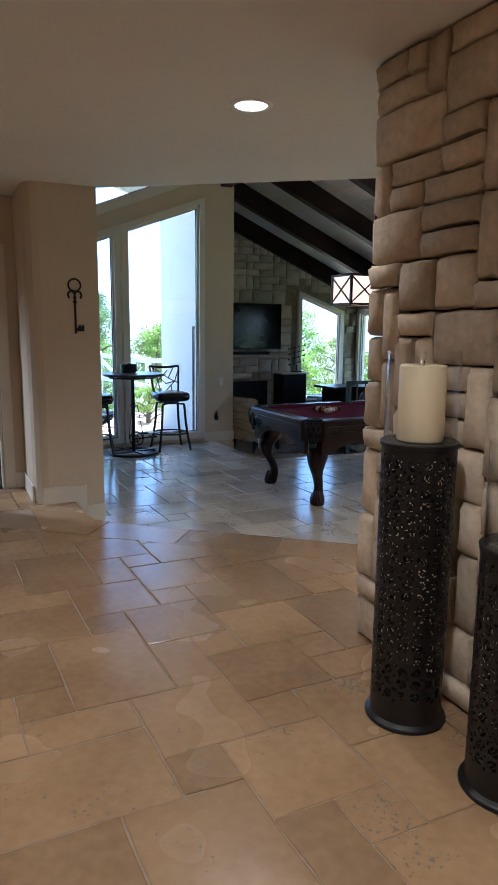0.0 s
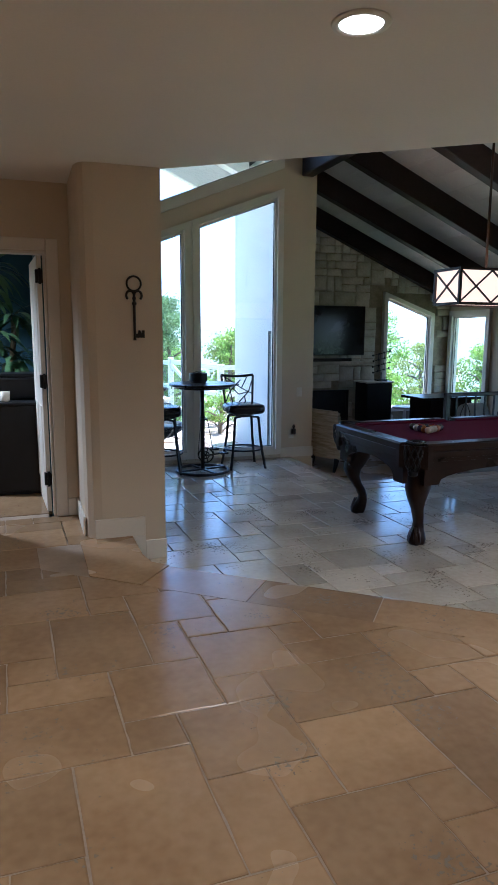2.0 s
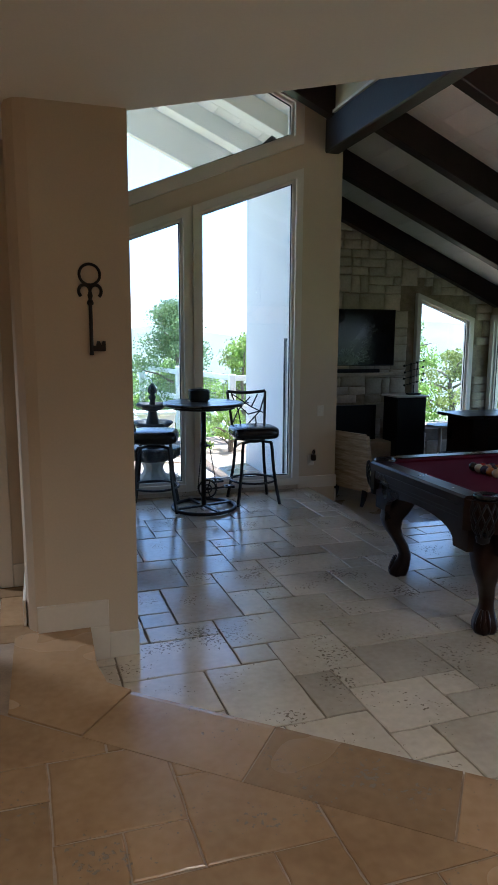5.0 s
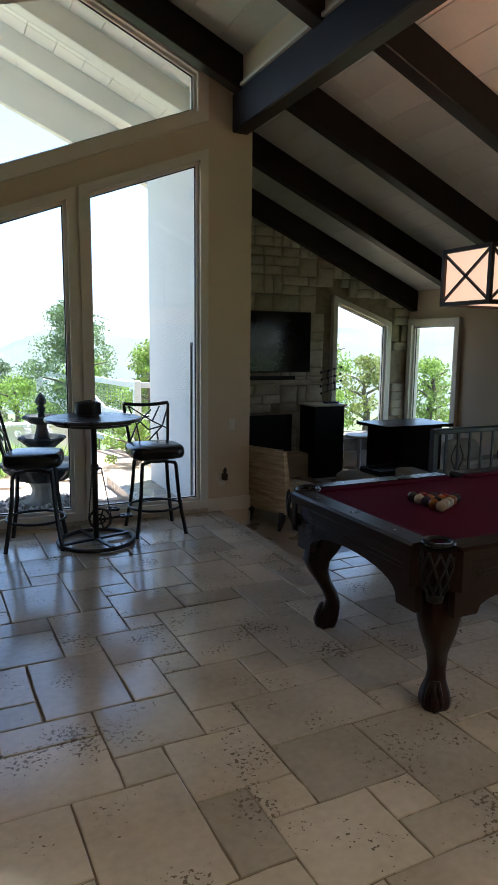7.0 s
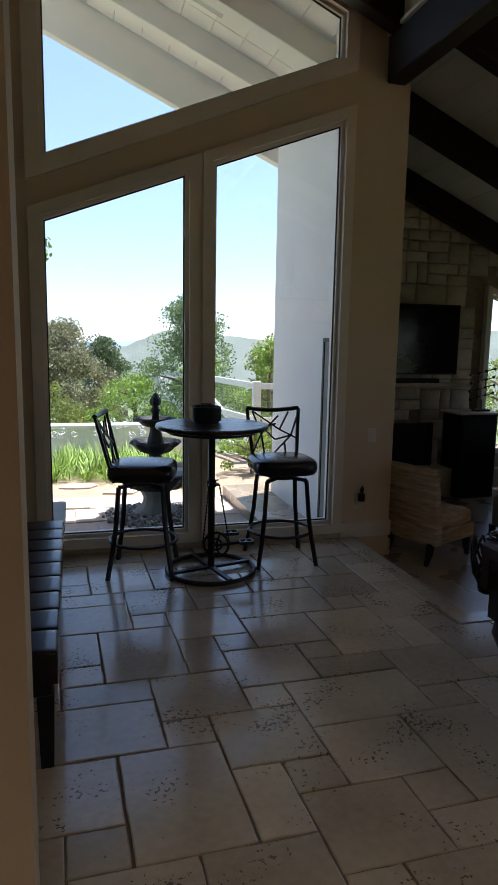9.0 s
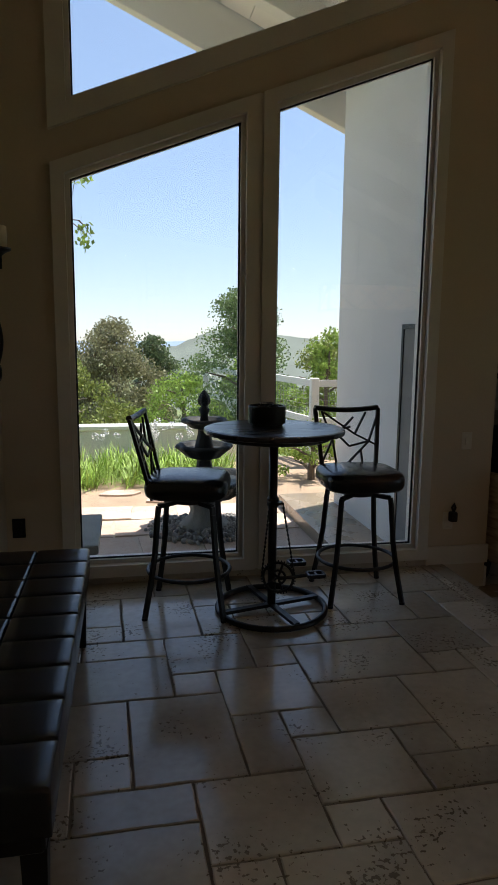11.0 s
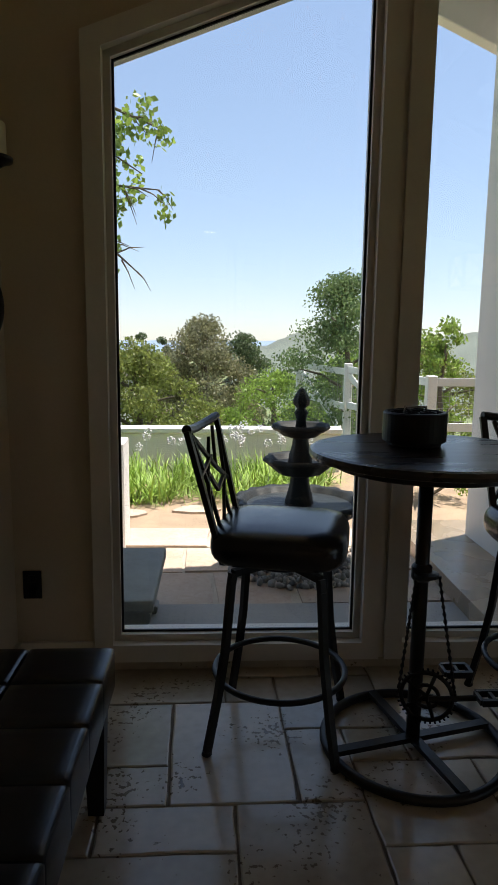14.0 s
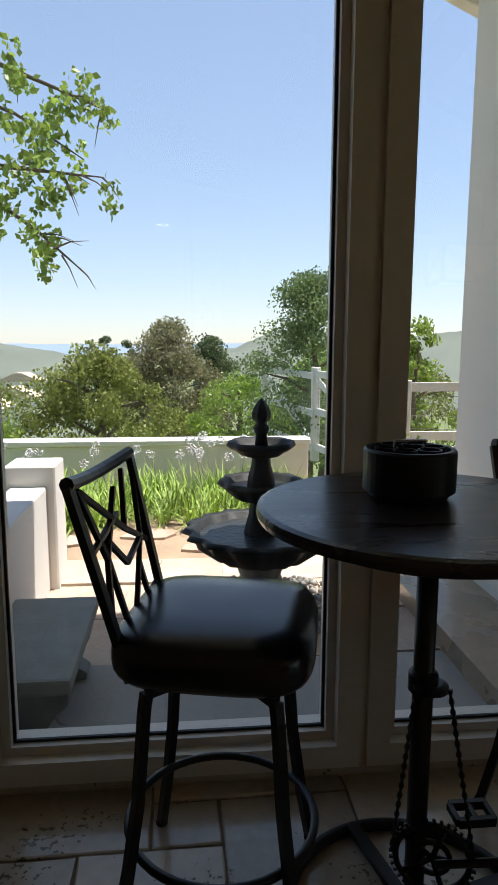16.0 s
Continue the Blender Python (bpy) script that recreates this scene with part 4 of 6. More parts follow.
# chain wheel, crank, pedals and chain
cs = Vector((math.cos(-.35), math.sin(-.35), 0))
up = Vector((0, 0, 1))
o0 = Vector((.03, -.03, .20))
bm = B()
tube(bm, [o0 + cs * (.085 * math.cos(t)) + up * (.085 * math.sin(t)) for t in [2 * math.pi * k / 32 for k in range(32)]], .008, 6, True)
tube(bm, [o0 + cs * (.04 * math.cos(t)) + up * (.04 * math.sin(t)) for t in [2 * math.pi * k / 20 for k in range(20)]], .007, 6, True)
for k in range(5):
    t = 2 * math.pi * k / 5
    tube(bm, [o0, o0 + cs * (.085 * math.cos(t)) + up * (.085 * math.sin(t))], .007, 6)
wheel = part("chain_wheel", bm, M_IRON, e, smooth=True)
bm = B()
for k in range(36):
    t = 2 * math.pi * k / 36
    d = cs * math.cos(t) + up * math.sin(t)
    bar(bm, o0 + d * .09, o0 + d * .10, .006, .006)
part("teeth", bm, M_IRON, wheel)
bm = B()
tube(bm, [o0 + Vector((0, -.02, 0)), o0 + Vector((.16, -.05, .02))], .010, 8)
part("crank_arm", bm, M_IRON, e)
for off in (Vector((.20, -.06, .025)), Vector((.12, .06, .06))):
    bm = B()
    for d in (-.03, .03):
        bar(bm, o0 + off + Vector((-.045, d, 0)), o0 + off + Vector((.045, d, 0)), .014, .022)
    for d in (-.045, 0, .045):
        bar(bm, o0 + off + Vector((d, -.03, 0)), o0 + off + Vector((d, .03, 0)), .012, .018)
    part("pedal", bm, M_IRON, e)
bm = B()
t0 = Vector((.012, -.03, .63))
lathe(bm, [(.026, .618), (.04, .622), (.04, .634), (.026, .638)], 18, .01, -.02)
part("sprocket", bm, M_IRON, e)
for s in (-1, 1):
    bm = B()
    a, b = t0 + cs * (.036 * s), o0 + cs * (.094 * s)
    n = 34
    tube(bm, [a.lerp(b, k / (2 * n)) for k in range(2 * n + 1)], .0055, 6, taper=[1.15 if k % 4 < 2 else .65 for k in range(2 * n + 1)])
    part("chain", bm, M_IRON, e)

e = thing("chip_carousel", (2.395, 8.58, 1.0465), "dark round poker chip carousel on the pub table", "chip rack")
bm = B()
lathe(bm, [(.085, 0), (.09, .004), (.09, .012), (.001, .012)], 32)
part("foot", bm, M_BLACK, e)
bm = B()
lathe(bm, [(.100, .014), (.105, .018), (.105, .108), (.100, .113), (.090, .113), (.090, .09), (.001, .09)], 40, wave=None)
part("drum", bm, M_BLACK, e)
for k in range(6):
    a = k * math.pi / 3
    bm = B()
    lathe(bm, [(.027, .091), (.027, .116), (.024, .116), (.024, .097), (.001, .097)], 18, .056 * math.cos(a), .056 * math.sin(a))
    part("chip_well", bm, M_BLACK, e)
bm = B()
tube(bm, [(-.04, 0, .090), (-.035, 0, .128), (.035, 0, .128), (.04, 0, .090)], .005, 8)
part("handle", bm, M_CHROME, e, "steel carrying handle")

# sconce on the left wall, outlets and switch
e = thing("wall_sconce", pose(X_LEFT + .003, 8.72, 1.31) @ Matrix.Diagonal((1, 1.3, 1.13, 1)), "black iron scroll wall sconce holding a white candle", "wall sconce")
bm = B()
sc = []
for k in range(26):
    f = k / 25
    sc.append((.04 + .012 * math.sin(f * 3), .125 * math.sin(2 * math.pi * f * .95), .02 + .52 * f))
tube(bm, sc, .010, 8)
for cz, cy, s, turn in ((.02, .045, 1, 1), (.52, .055, 1, -1)):
    tube(bm, [(.045, cy + s * (.045 - .022 * k / 14) * math.cos(math.pi + turn * k * .42), cz + (.045 - .022 * k / 14) * math.sin(math.pi + turn * k * .42)) for k in range(15)], .009, 8)
part("scroll", bm, M_IRON, e, smooth=True)
bm = B()
box(bm, 0, -.010, .22, .030, .010, .34, .003)
part("wall_plate", bm, M_IRON, e)
bm = B()
lathe(bm, [(.008, .50), (.010, .56), (.03, .575), (.055, .585), (.058, .595), (.001, .592)], 24, .075, .06)
tube(bm, [(.045, .05, .50), (.075, .06, .52)], .008, 8)
part("candle_cup", bm, M_IRON, e, smooth=True)
bm = B()
lathe(bm, [(.038, .594), (.038, .69), (.034, .694), (.001, .688)], 24, .075, .06)
part("candle", bm, M_CANDLE, e, "white pillar candle", smooth=True)


def wall_plate(name, m, label, sockets):
    e = thing(name, m, label, "outlet" if sockets else "switch")
    bm = B()
    box(bm, -.038, -.006, -.06, .038, 0, .06, .003)
    part("cover_plate", bm, M_TRIM if name != "dark_outlet" else M_BLACK, e)
    if sockets:
        for z in (-.025, .025):
            bm = B()
            box(bm, -.017, -.009, z - .017, .017, -.005, z + .017, .004)
            part("socket", bm, M_TRIM if name != "dark_outlet" else M_BLACK, e)
    else:
        bm = B()
        box(bm, -.013, -.010, -.03, .013, -.005, .03, .003)
        part("rocker", bm, M_TRIM, e)
    return e


wall_plate("light_switch", (3.885, Y_WIN - .022, .86), "white rocker switch plate on the cream wall", False)
wall_plate("wall_outlet", (3.78, Y_WIN - .022, .31), "white wall outlet with a plug-in device", True)
wall_plate("dark_outlet", (0.98, Y_WIN - .022, .38), "dark wall outlet near the corner above the bench", True)
e = thing("plug_in_freshener", (3.80, Y_WIN - .032, .31), "brown plug-in air freshener in the wall outlet", "air freshener")
bm = B()
box(bm, -.025, -.05, .0, .025, 0, .07, .012, 2)
part("body", bm, M_BRONZE, e)
bm = B()
tube(bm, [(0, -.03, .07), (.012, -.03, .10), (.004, -.03, .125), (-.012, -.03, .10), (0, -.03, .07)], .009, 8)
part("bulb_cap", bm, M_BRONZE, e)

# ---- living room ----
M_SCREEN = mat("tv_screen", (0.006, 0.006, 0.007), 0.12, 0, 0.1, 3, 40, 0.0, spec=0.22)
e = thing("television", (5.50, 11.20, 1.26), "large black flat television on the stone wall", "television")
bm = B()
box(bm, -.49, -.05, 0, .49, 0.0, .82, .006)
part("body", bm, M_BLACK, e)
bm = B()
box(bm, -.475, -.056, .02, .475, -.0505, .805)
part("screen", bm, M_SCREEN, e, "glossy dark screen")
bm = B()
box(bm, -.15, 0.0, .3, .15, .10, .55, .004)
part("wall_mount", bm, M_BLACK, e)
bm = B()
box(bm, 4.09, 11.04, 1.11, 6.15, 11.26, 1.16, .012)
tagged(obj("mantel_shelf", bm, M_STONE_B), "pale stone mantel shelf under the television", "mantel")
e = thing("soundbar", (5.35, 11.14, 1.16), "slim black soundbar on the mantel", "soundbar")
bm = B()
box(bm, -.38, -.045, 0, .38, .045, .055, .012, 2)
part("body", bm, M_BLACK, e)
e = thing("fireplace", (4.98, 11.27, Z_LIV), "black firebox opening in the stone wall", "fireplace")
bm = B()
box(bm, -.74, -.06, .33, .74, .02, .83)
part("firebox", bm, M_BLACK, e)
bm = B()
frame_quad(bm, [(-.76, .31), (.76, .31), (.76, .85), (-.76, .85)], .05, -.075, -.02)
part("surround", bm, M_BLACK, e)
bm = B()
box(bm, 4.10, 10.92, Z_LIV, 6.0, 11.26, Z_LIV + .33, .015)
tagged(obj("hearth", bm, M_STONE_B), "raised pale stone hearth before the fireplace", "hearth")

e = thing("speaker_cabinet", (6.10, 10.98, Z_LIV), "tall black cabinet with a pale top beside the fireplace", "cabinet")
bm = B()
box(bm, -.24, -.2, 0, .24, .2, .99, .006)
part("body", bm, M_BLACK, e)
bm = B()
box(bm, -.215, -.207, .05, .215, -.2, .96, .003)
part("door", bm, M_BLACK, e)
bm = B()
box(bm, -.27, -.225, .99, .27, .225, 1.015, .005)
part("top", bm, M_TRIM, e, "pale top")
e = thing("lattice_sculpture", (6.22, 10.95, Z_LIV + 1.016), "black ball-and-rod sculpture on the cabinet", "sculpture")
bm = B()
box(bm, -.10, -.05, 0, .10, .05, .025, .004)
tube(bm, [(0, 0, .02), (0, 0, .14)], .008, 6)
rows = [(r, c) for r in range(4) for c in range(4)]
for r, c in rows:
    p = Vector(((c - 1.5) * .105, .02 * ((r + c) % 2), .14 + r * .095 + c * .025))
    bmesh.ops.create_icosphere(bm, subdivisions=1, radius=.020, matrix=Matrix.Translation(p))
    if c < 3:
        tube(bm, [p, p + Vector((.105, 0, .025))], .006, 5)
    if r < 3 and c in (1, 2):
        tube(bm, [p, p + Vector((0, 0, .095))], .006, 5)
part("lattice", bm, M_IRON, e)

M_RATTAN = mat("striped_tan_upholstery", (0.50, 0.35, 0.20), 0.85, 0, 0.5, 5, 14, 0.3, stretch=(1, 1, 7), col2=(0.62, 0.50, 0.34))
M_GREY = mat("grey_upholstery", (0.23, 0.22, 0.20), 0.9, 0, 0.2, 6, 160, 0.3)
e = thing("slipper_chair", (4.43, 9.01, Z_LIV, 0, 0, -68), "armless slipper chair in tan wavy-patterned fabric with dark tapered legs", "chair")
bm = B()
rows = []
for k in range(9):
    f = k / 8
    z = .17 + .64 * f
    back = -.235 - .075 * max(0, f - .25) ** 1.2
    wdt = .262 - .012 * f
    th = .085 - .035 * f
    rows.append([bm.verts.new(c) for c in ((-wdt, back, z), (-wdt * .5, back - .018, z), (wdt * .5, back - .018, z), (wdt, back, z), (wdt, back + th, z), (-wdt, back + th, z))])
for a, b in zip(rows, rows[1:]):
    for k in range(6):
        bm.faces.new((a[k], a[(k + 1) % 6], b[(k + 1) % 6], b[k]))
bm.faces.new(rows[0])
bm.faces.new(rows[-1])
bmesh.ops.bevel(bm, geom=[q for q in bm.edges if abs(q.verts[0].co.z - q.verts[1].co.z) < .001 and q.verts[0].co.z > .8], offset=.02, segments=3, affect='EDGES')
part("backrest", bm, M_RATTAN, e, "tan fabric with wavy stripes", smooth=False)
bm = B()
box(bm, -.262, -.16, .17, .262, .30, .30, .03, 3)
part("seat_base", bm, M_RATTAN, e)
bm = B()
cushion(bm, .52, .50, .11, .295, 8, .5)
for v in bm.verts:
    v.co.y += .075
part("seat_cushion", bm, M_RATTAN, e, smooth=True)
for x in (-.21, .21):
    for y, dy in ((-.23, -.05), (.25, .03)):
        bm = B()
        tube(bm, [(x, y, .18), (x, y + dy * .3, .09), (x, y + dy, 0)], .034, 4, taper=[1, .85, .5])
        part("leg", bm, M_BLACK, e, "dark tapered leg")

e = thing("ottoman", (5.72, 8.95, Z_LIV), "large grey upholstered square ottoman", "ottoman")
bm = B()
cushion(bm, .95, .95, .30, .11, 12, .15, 6)
part("cushion", bm, M_GREY, e, smooth=True)
for x in (-.4, .4):
    for y in (-.4, .4):
        bm = B()
        lathe(bm, [(.02, 0), (.03, .02), (.035, .12)], 10, x, y)
        part("foot", bm, M_BLACK, e)
e = thing("serving_tray", (5.78, 9.0, Z_LIV + .428), "black wooden serving tray on the ottoman", "tray")
bm = B()
box(bm, -.27, -.18, 0, .27, .18, .012)
part("tray_base", bm, M_BLACK, e)
for xa, ya, xb, yb in ((-.27, -.18, .27, -.165), (-.27, .165, .27, .18), (-.27, -.165, -.255, .165), (.255, -.165, .27, .165)):
    bm = B()
    box(bm, xa, ya, .012, xb, yb, .055, .004)
    part("tray_side", bm, M_BLACK, e)

e = thing("sofa", (6.45, 8.05, Z_LIV), "grey upholstered sofa with loose cushions behind the railing", "sofa")
bm = B()
box(bm, -.95, -.45, .08, .95, .45, .40, .05, 3)
part("base", bm, M_GREY, e)
bm = B()
box(bm, -.95, -.45, .40, .95, -.20, .80, .07, 3)
part("backrest", bm, M_GREY, e)
for x in (-.90, .90):
    bm = B()
    box(bm, x - .11, -.45, .40, x + .11, .45, .60, .06, 3)
    part("armrest", bm, M_GREY, e)
for x in (-.4, .4):
    bm = B()
    cushion(bm, .74, .62, .15, .40, 8, .4)
    for v in bm.verts:
        v.co += Vector((x, .12, 0))
    part("seat_cushion", bm, M_GREY, e, smooth=True)
for x in (-.75, .35):
    bm = B()
    cushion(bm, .48, .46, .16, 0, 8, .9, 2.2)
    o = part("back_cushion", bm, M_GREY, e, smooth=True)
    o.matrix_basis = pose(x, -.16, .72, 74, 0, 8)

e = thing("dark_desk", (6.72, 9.95, Z_LIV), "dark brown desk with overhanging top by the window", "desk")
bm = B()
box(bm, -.38, -.28, 0, .38, .28, .80, .006)
part("body", bm, M_CARVED, e)
bm = B()
box(bm, -.52, -.33, .80, .52, .33, .84, .006)
part("top", bm, M_CARVED, e)
# flat black panel painted as the shade of a recess in the front
bm = B()
box(bm, -.12, -.285, .2, .12, -.28, .55)
part("niche_shade_panel", bm, M_BLACK, e)
e = thing("side_table", (6.55, 10.70, Z_LIV), "small round pale pedestal side table", "side table")
bm = B()
lathe(bm, [(.001, .56), (.20, .56), (.21, .57), (.20, .59), (.001, .59)], 32)
part("top", bm, M_TRIM, e)
bm = B()
lathe(bm, [(.14, 0), (.14, .02), (.03, .04), (.025, .56)], 20)
part("pedestal", bm, M_TRIM, e, smooth=True)

e = thing("iron_railing", (4.96, 7.40, 0), "black iron railing with scrolls above the sunken room", "railing")
bm = B()
box(bm, 0, -.028, .92, 2.80, .028, .965, .008)
part("handrail", bm, M_IRON, e)
bm = B()
box(bm, 0, -.012, .10, 2.80, .012, .125)
part("bottom_rail", bm, M_IRON, e)
for x in (0.03, 1.4, 2.77):
    bm = B()
    box(bm, x - .028, -.028, .005, x + .028, .028, .95, .004)
    part("newel", bm, M_IRON, e)
for k in range(1, 22):
    x = .03 + k * .13
    if x > 2.7 or abs(x - 1.4) < .05:
        continue
    bm = B()
    bar(bm, (x, 0, .12), (x, 0, .925), .016, .016, (0, 1, 0))
    b_ = part("baluster", bm, M_IRON, e)
    if k % 4 == 2:
        bm = B()
        for s in (-1, 1):
            tube(bm, [(x + s * (.02 + .035 * (1 - math.cos(j * .5)) * (1 - j / 16)), 0, .60 + .02 * j) for j in range(12)], .006, 6)
        part("scroll", bm, M_IRON, b_)

# dark screen door edge at the far end of the tall glazing
e = thing("insect_screen", (3.785, 9.61, -.158), "dark framed insect screen leaning on the white outside wall", "screen")
bm = B()
frame_quad(bm, [(0, 0), (.33, 0), (.33, 1.81), (0, 1.81)], .035, -.012, .012)
for v in bm.verts:
    v.co = Vector((v.co.y, v.co.x, v.co.z))
part("screen_frame", bm, M_BLACK, e, "black metal frame")
bm = B()
box(bm, -.003, .036, .036, .001, .294, 1.774)
part("mesh_panel", bm, M_GREY, e, "grey mesh")

# ---- outside: eaves, patio, garden, trees, distance ----
M_SOFFIT = mat("white_soffit", (0.80, 0.77, 0.70), 0.7, 0, 0.06, 2, 60, 0.06, island=0.04)
M_CONC = mat("grey_concrete", (0.30, 0.29, 0.27), 0.7, 0, 0.18, 1.5, 40, 0.15)
M_FLAG = mat("salmon_flagstone", (0.45, 0.31, 0.225), 0.8, 0, 0.15, 2.5, 30, 0.3, island=0.22, col2=(0.55, 0.46, 0.37))
M_SOIL = mat("dry_soil", (0.36, 0.26, 0.17), 0.95, 0, 0.25, 3, 50, 0.6)
M_HILL = mat("green_hillside", (0.13, 0.16, 0.06), 0.95, 0, 0.5, 0.12, 1.5, 0.4, coords="Object")
# distance haze is put into the hill colours: blue far off, grey-green nearer
M_FAR = mat("far_hills_painted_haze", (0.20, 0.27, 0.36), 1.0, 0, 0.10, 0.01, 0.2, 0.0)
M_FAR2 = mat("hazed_green_hill", (0.125, 0.145, 0.115), 1.0, 0, 0.2, 0.03, 0.4, 0.0)
M_DARKST = mat("dark_cast_stone", (0.022, 0.024, 0.023), 0.55, 0, 0.4, 9, 60, 0.4, spec=0.2)
M_PALEST = mat("pale_cast_stone", (0.24, 0.25, 0.23), 0.75, 0, 0.2, 6, 60, 0.35)
M_GRASS = mat("grass_blade", (0.26, 0.38, 0.06), 0.6, 0, 0.4, 2, 20, 0.0, island=0.3)
M_PEB = mat("river_pebble", (0.26, 0.25, 0.23), 0.6, 0, 0.3, 9, 60, 0.1, island=0.5)


def leaf_mat(name, col, island=0.4):
    m = mat(name, col, 0.5, 0, 0.3, 1.2, 9, 0.0, island=island)
    t = m.node_tree
    N, L = t.nodes, t.links
    b = N["Principled BSDF"]
    tr = N.new("ShaderNodeBsdfTranslucent")
    L.new(b.inputs["Base Color"].links[0].from_socket, tr.inputs[0])
    mx = N.new("ShaderNodeMixShader")
    mx.inputs[0].default_value = 0.4
    L.new(b.outputs[0], mx.inputs[1])
    L.new(tr.outputs[0], mx.inputs[2])
    L.new(mx.outputs[0], N["Material Output"].inputs[0])
    return m


M_LEAF_B = leaf_mat("bright_leaf", (0.26, 0.36, 0.07))
M_LEAF_O = leaf_mat("olive_leaf", (0.25, 0.28, 0.07))
M_LEAF_D = leaf_mat("dark_leaf", (0.12, 0.16, 0.07))
M_LEAF_E = leaf_mat("eucalyptus_leaf", (0.24, 0.23, 0.12))
M_LEAF_OAK = leaf_mat("oak_leaf", (0.17, 0.24, 0.09))
M_BARK = mat("grey_bark", (0.14, 0.11, 0.08), 0.95, 0, 0.3, 6, 40, 0.5)
M_WHITE = mat("white_fence_paint", (0.72, 0.71, 0.67), 0.6, 0, 0.06, 3, 40, 0.05)
ZP = -0.30

# eave over the patio: white boards and beams that carry the roof slope outward
bm = B()
x = 0.3
while x < 3.8:
    w = min(.285, 3.81 - x)
    for ya, yb in ((9.215, 10.6), (10.607, 11.72)):
        v = [bm.verts.new(c) for c in ((x, ya, roof(x) - .02), (x + w - .007, ya, roof(x + w) - .02), (x + w - .007, yb, roof(x + w) - .02), (x, yb, roof(x) - .02), (x, ya, roof(x) + .05), (x + w - .007, ya, roof(x + w) + .05), (x + w - .007, yb, roof(x + w) + .05), (x, yb, roof(x) + .05))]
        for f in ((0, 1, 2, 3), (7, 6, 5, 4), (0, 4, 5, 1), (1, 5, 6, 2), (2, 6, 7, 3), (3, 7, 4, 0)):
            bm.faces.new([v[i] for i in f])
    x += .285
structure("ceiling_eave", bm, M_SOFFIT, "white board soffit under the deep eave", "ceiling")
for y, w, d in ((11.80, .12, .50), (10.95, .16, .26), (9.95, .16, .26)):
    rafter(y, 0.1, 3.80 if y < 11.75 else 4.2, M_SOFFIT, w, d, "eave_rafter", "white-painted rafter under the eave")
bm = B()
prism(bm, [(-.2, 9.21), (3.90, 9.21), (3.90, 11.86), (-.2, 11.86)], 0.06, 2, 0.0)
for v in bm.verts:
    v.co.z += roof(v.co.x) + .06
structure("roof_eave", bm, M_BEAM, "dark roof sheathing over the eave", "roof")
# long soffit vent
bm = B()
for k in range(7):
    ya = 10.38 + k * .02
    prism(bm, [(1.5, roof(1.5) - .03), (2.9, roof(2.9) - .03), (2.9, roof(2.9) - .018), (1.5, roof(1.5) - .018)], ya + .008, 1, ya)
tagged(obj("soffit_vent", bm, M_WHITE), "slotted white soffit vent", "vent", "", "structure")

# patio
bm = B()
box(bm, -4, 9.26, -.55, 3.80, 10.45, ZP)
structure("patio_slab", bm, M_CONC, "grey concrete slab in the shade outside the glazing", "pavement")
bm = B()
box(bm, 1.10, 9.255, -.4, 3.78, 9.60, -.16, .01)
structure("patio_step", bm, M_CONC, "concrete step outside the tall glazing", "step")
# one ground sheet to the horizon
bm = B()
ys = [10.40, 11, 12, 13, 14, 15, 15.6, 18, 22, 28, 36, 48, 70, 110, 200, 400, 900, 2500, 4500]
xs = [-3500, -900, -300, -120, -60, -30, -15, -8, -4, -1, 2, 5, 8.2, 9.5, 14, 22, 40, 90, 300, 900, 3500]


def land(x, y):
    if y <= 15.2:
        z = -.36
    else:
        z = max(-.36 - (y - 15.2) * .22, -24)
    if x > 8.1 and y < 16:
        z = -.55
    return z


yy = [-400, -60, -6, 6, 9.0] + ys
g = [[bm.verts.new((x, y, land(x, y) if y > 10 else -.56)) for y in yy] for x in xs]
for i in range(len(xs) - 1):
    for j in range(len(yy) - 1):
        bm.faces.new((g[i][j], g[i + 1][j], g[i + 1][j + 1], g[i][j + 1]))
structure("ground", bm, M_HILL, "green hillside falling away to the valley", "ground", smooth=True)
bm = B()
box(bm, -6, 10.44, -.6, 8.0, 15.2, ZP - .035)
structure("garden_soil", bm, M_SOIL, "dry brown garden soil", "ground")
bm = B()
box(bm, -1.7, 10.455, -.5, 3.79, 12.2, ZP - .016)
structure("flagstone_bed", bm, mat("pale_mortar", (0.46, 0.39, 0.31), 0.95, 0, 0.2, 6, 60, 0.3), "pale mortar bed between the flagstones", "pavement")
# irregular flagstones
rnd = random.Random(21)
flag = tagged(new("flagstone_paving"), "irregular salmon and pale flagstones in the sun", "paving", "", "structure")
fx = -1.4
for row, (ya, yb) in enumerate(((10.47, 11.05), (11.08, 11.62), (11.66, 12.15))):
    fx = -1.6 + rnd.uniform(0, .3)
    while fx < 3.75:
        w = rnd.uniform(.5, 1.05)
        x1 = min(fx + w, 3.78)
        sk = rnd.uniform(-.1, .1)
        j = lambda: rnd.uniform(-.05, .05)
        bm = B()
        pts = [(fx + j(), ya + j() * .4), (x1 - .03 + j(), ya + j() * .4), (x1 - .03 + sk * .5, (ya + yb) / 2), (x1 - .03 + j(), yb + j() * .6), ((fx + x1) / 2, yb + j()), (fx + j(), yb + j() * .6)]
        prism(bm, pts, ZP + rnd.uniform(-.012, .004), 2, ZP - .06)
        part("flagstone", bm, M_FLAG, flag)
        fx = x1
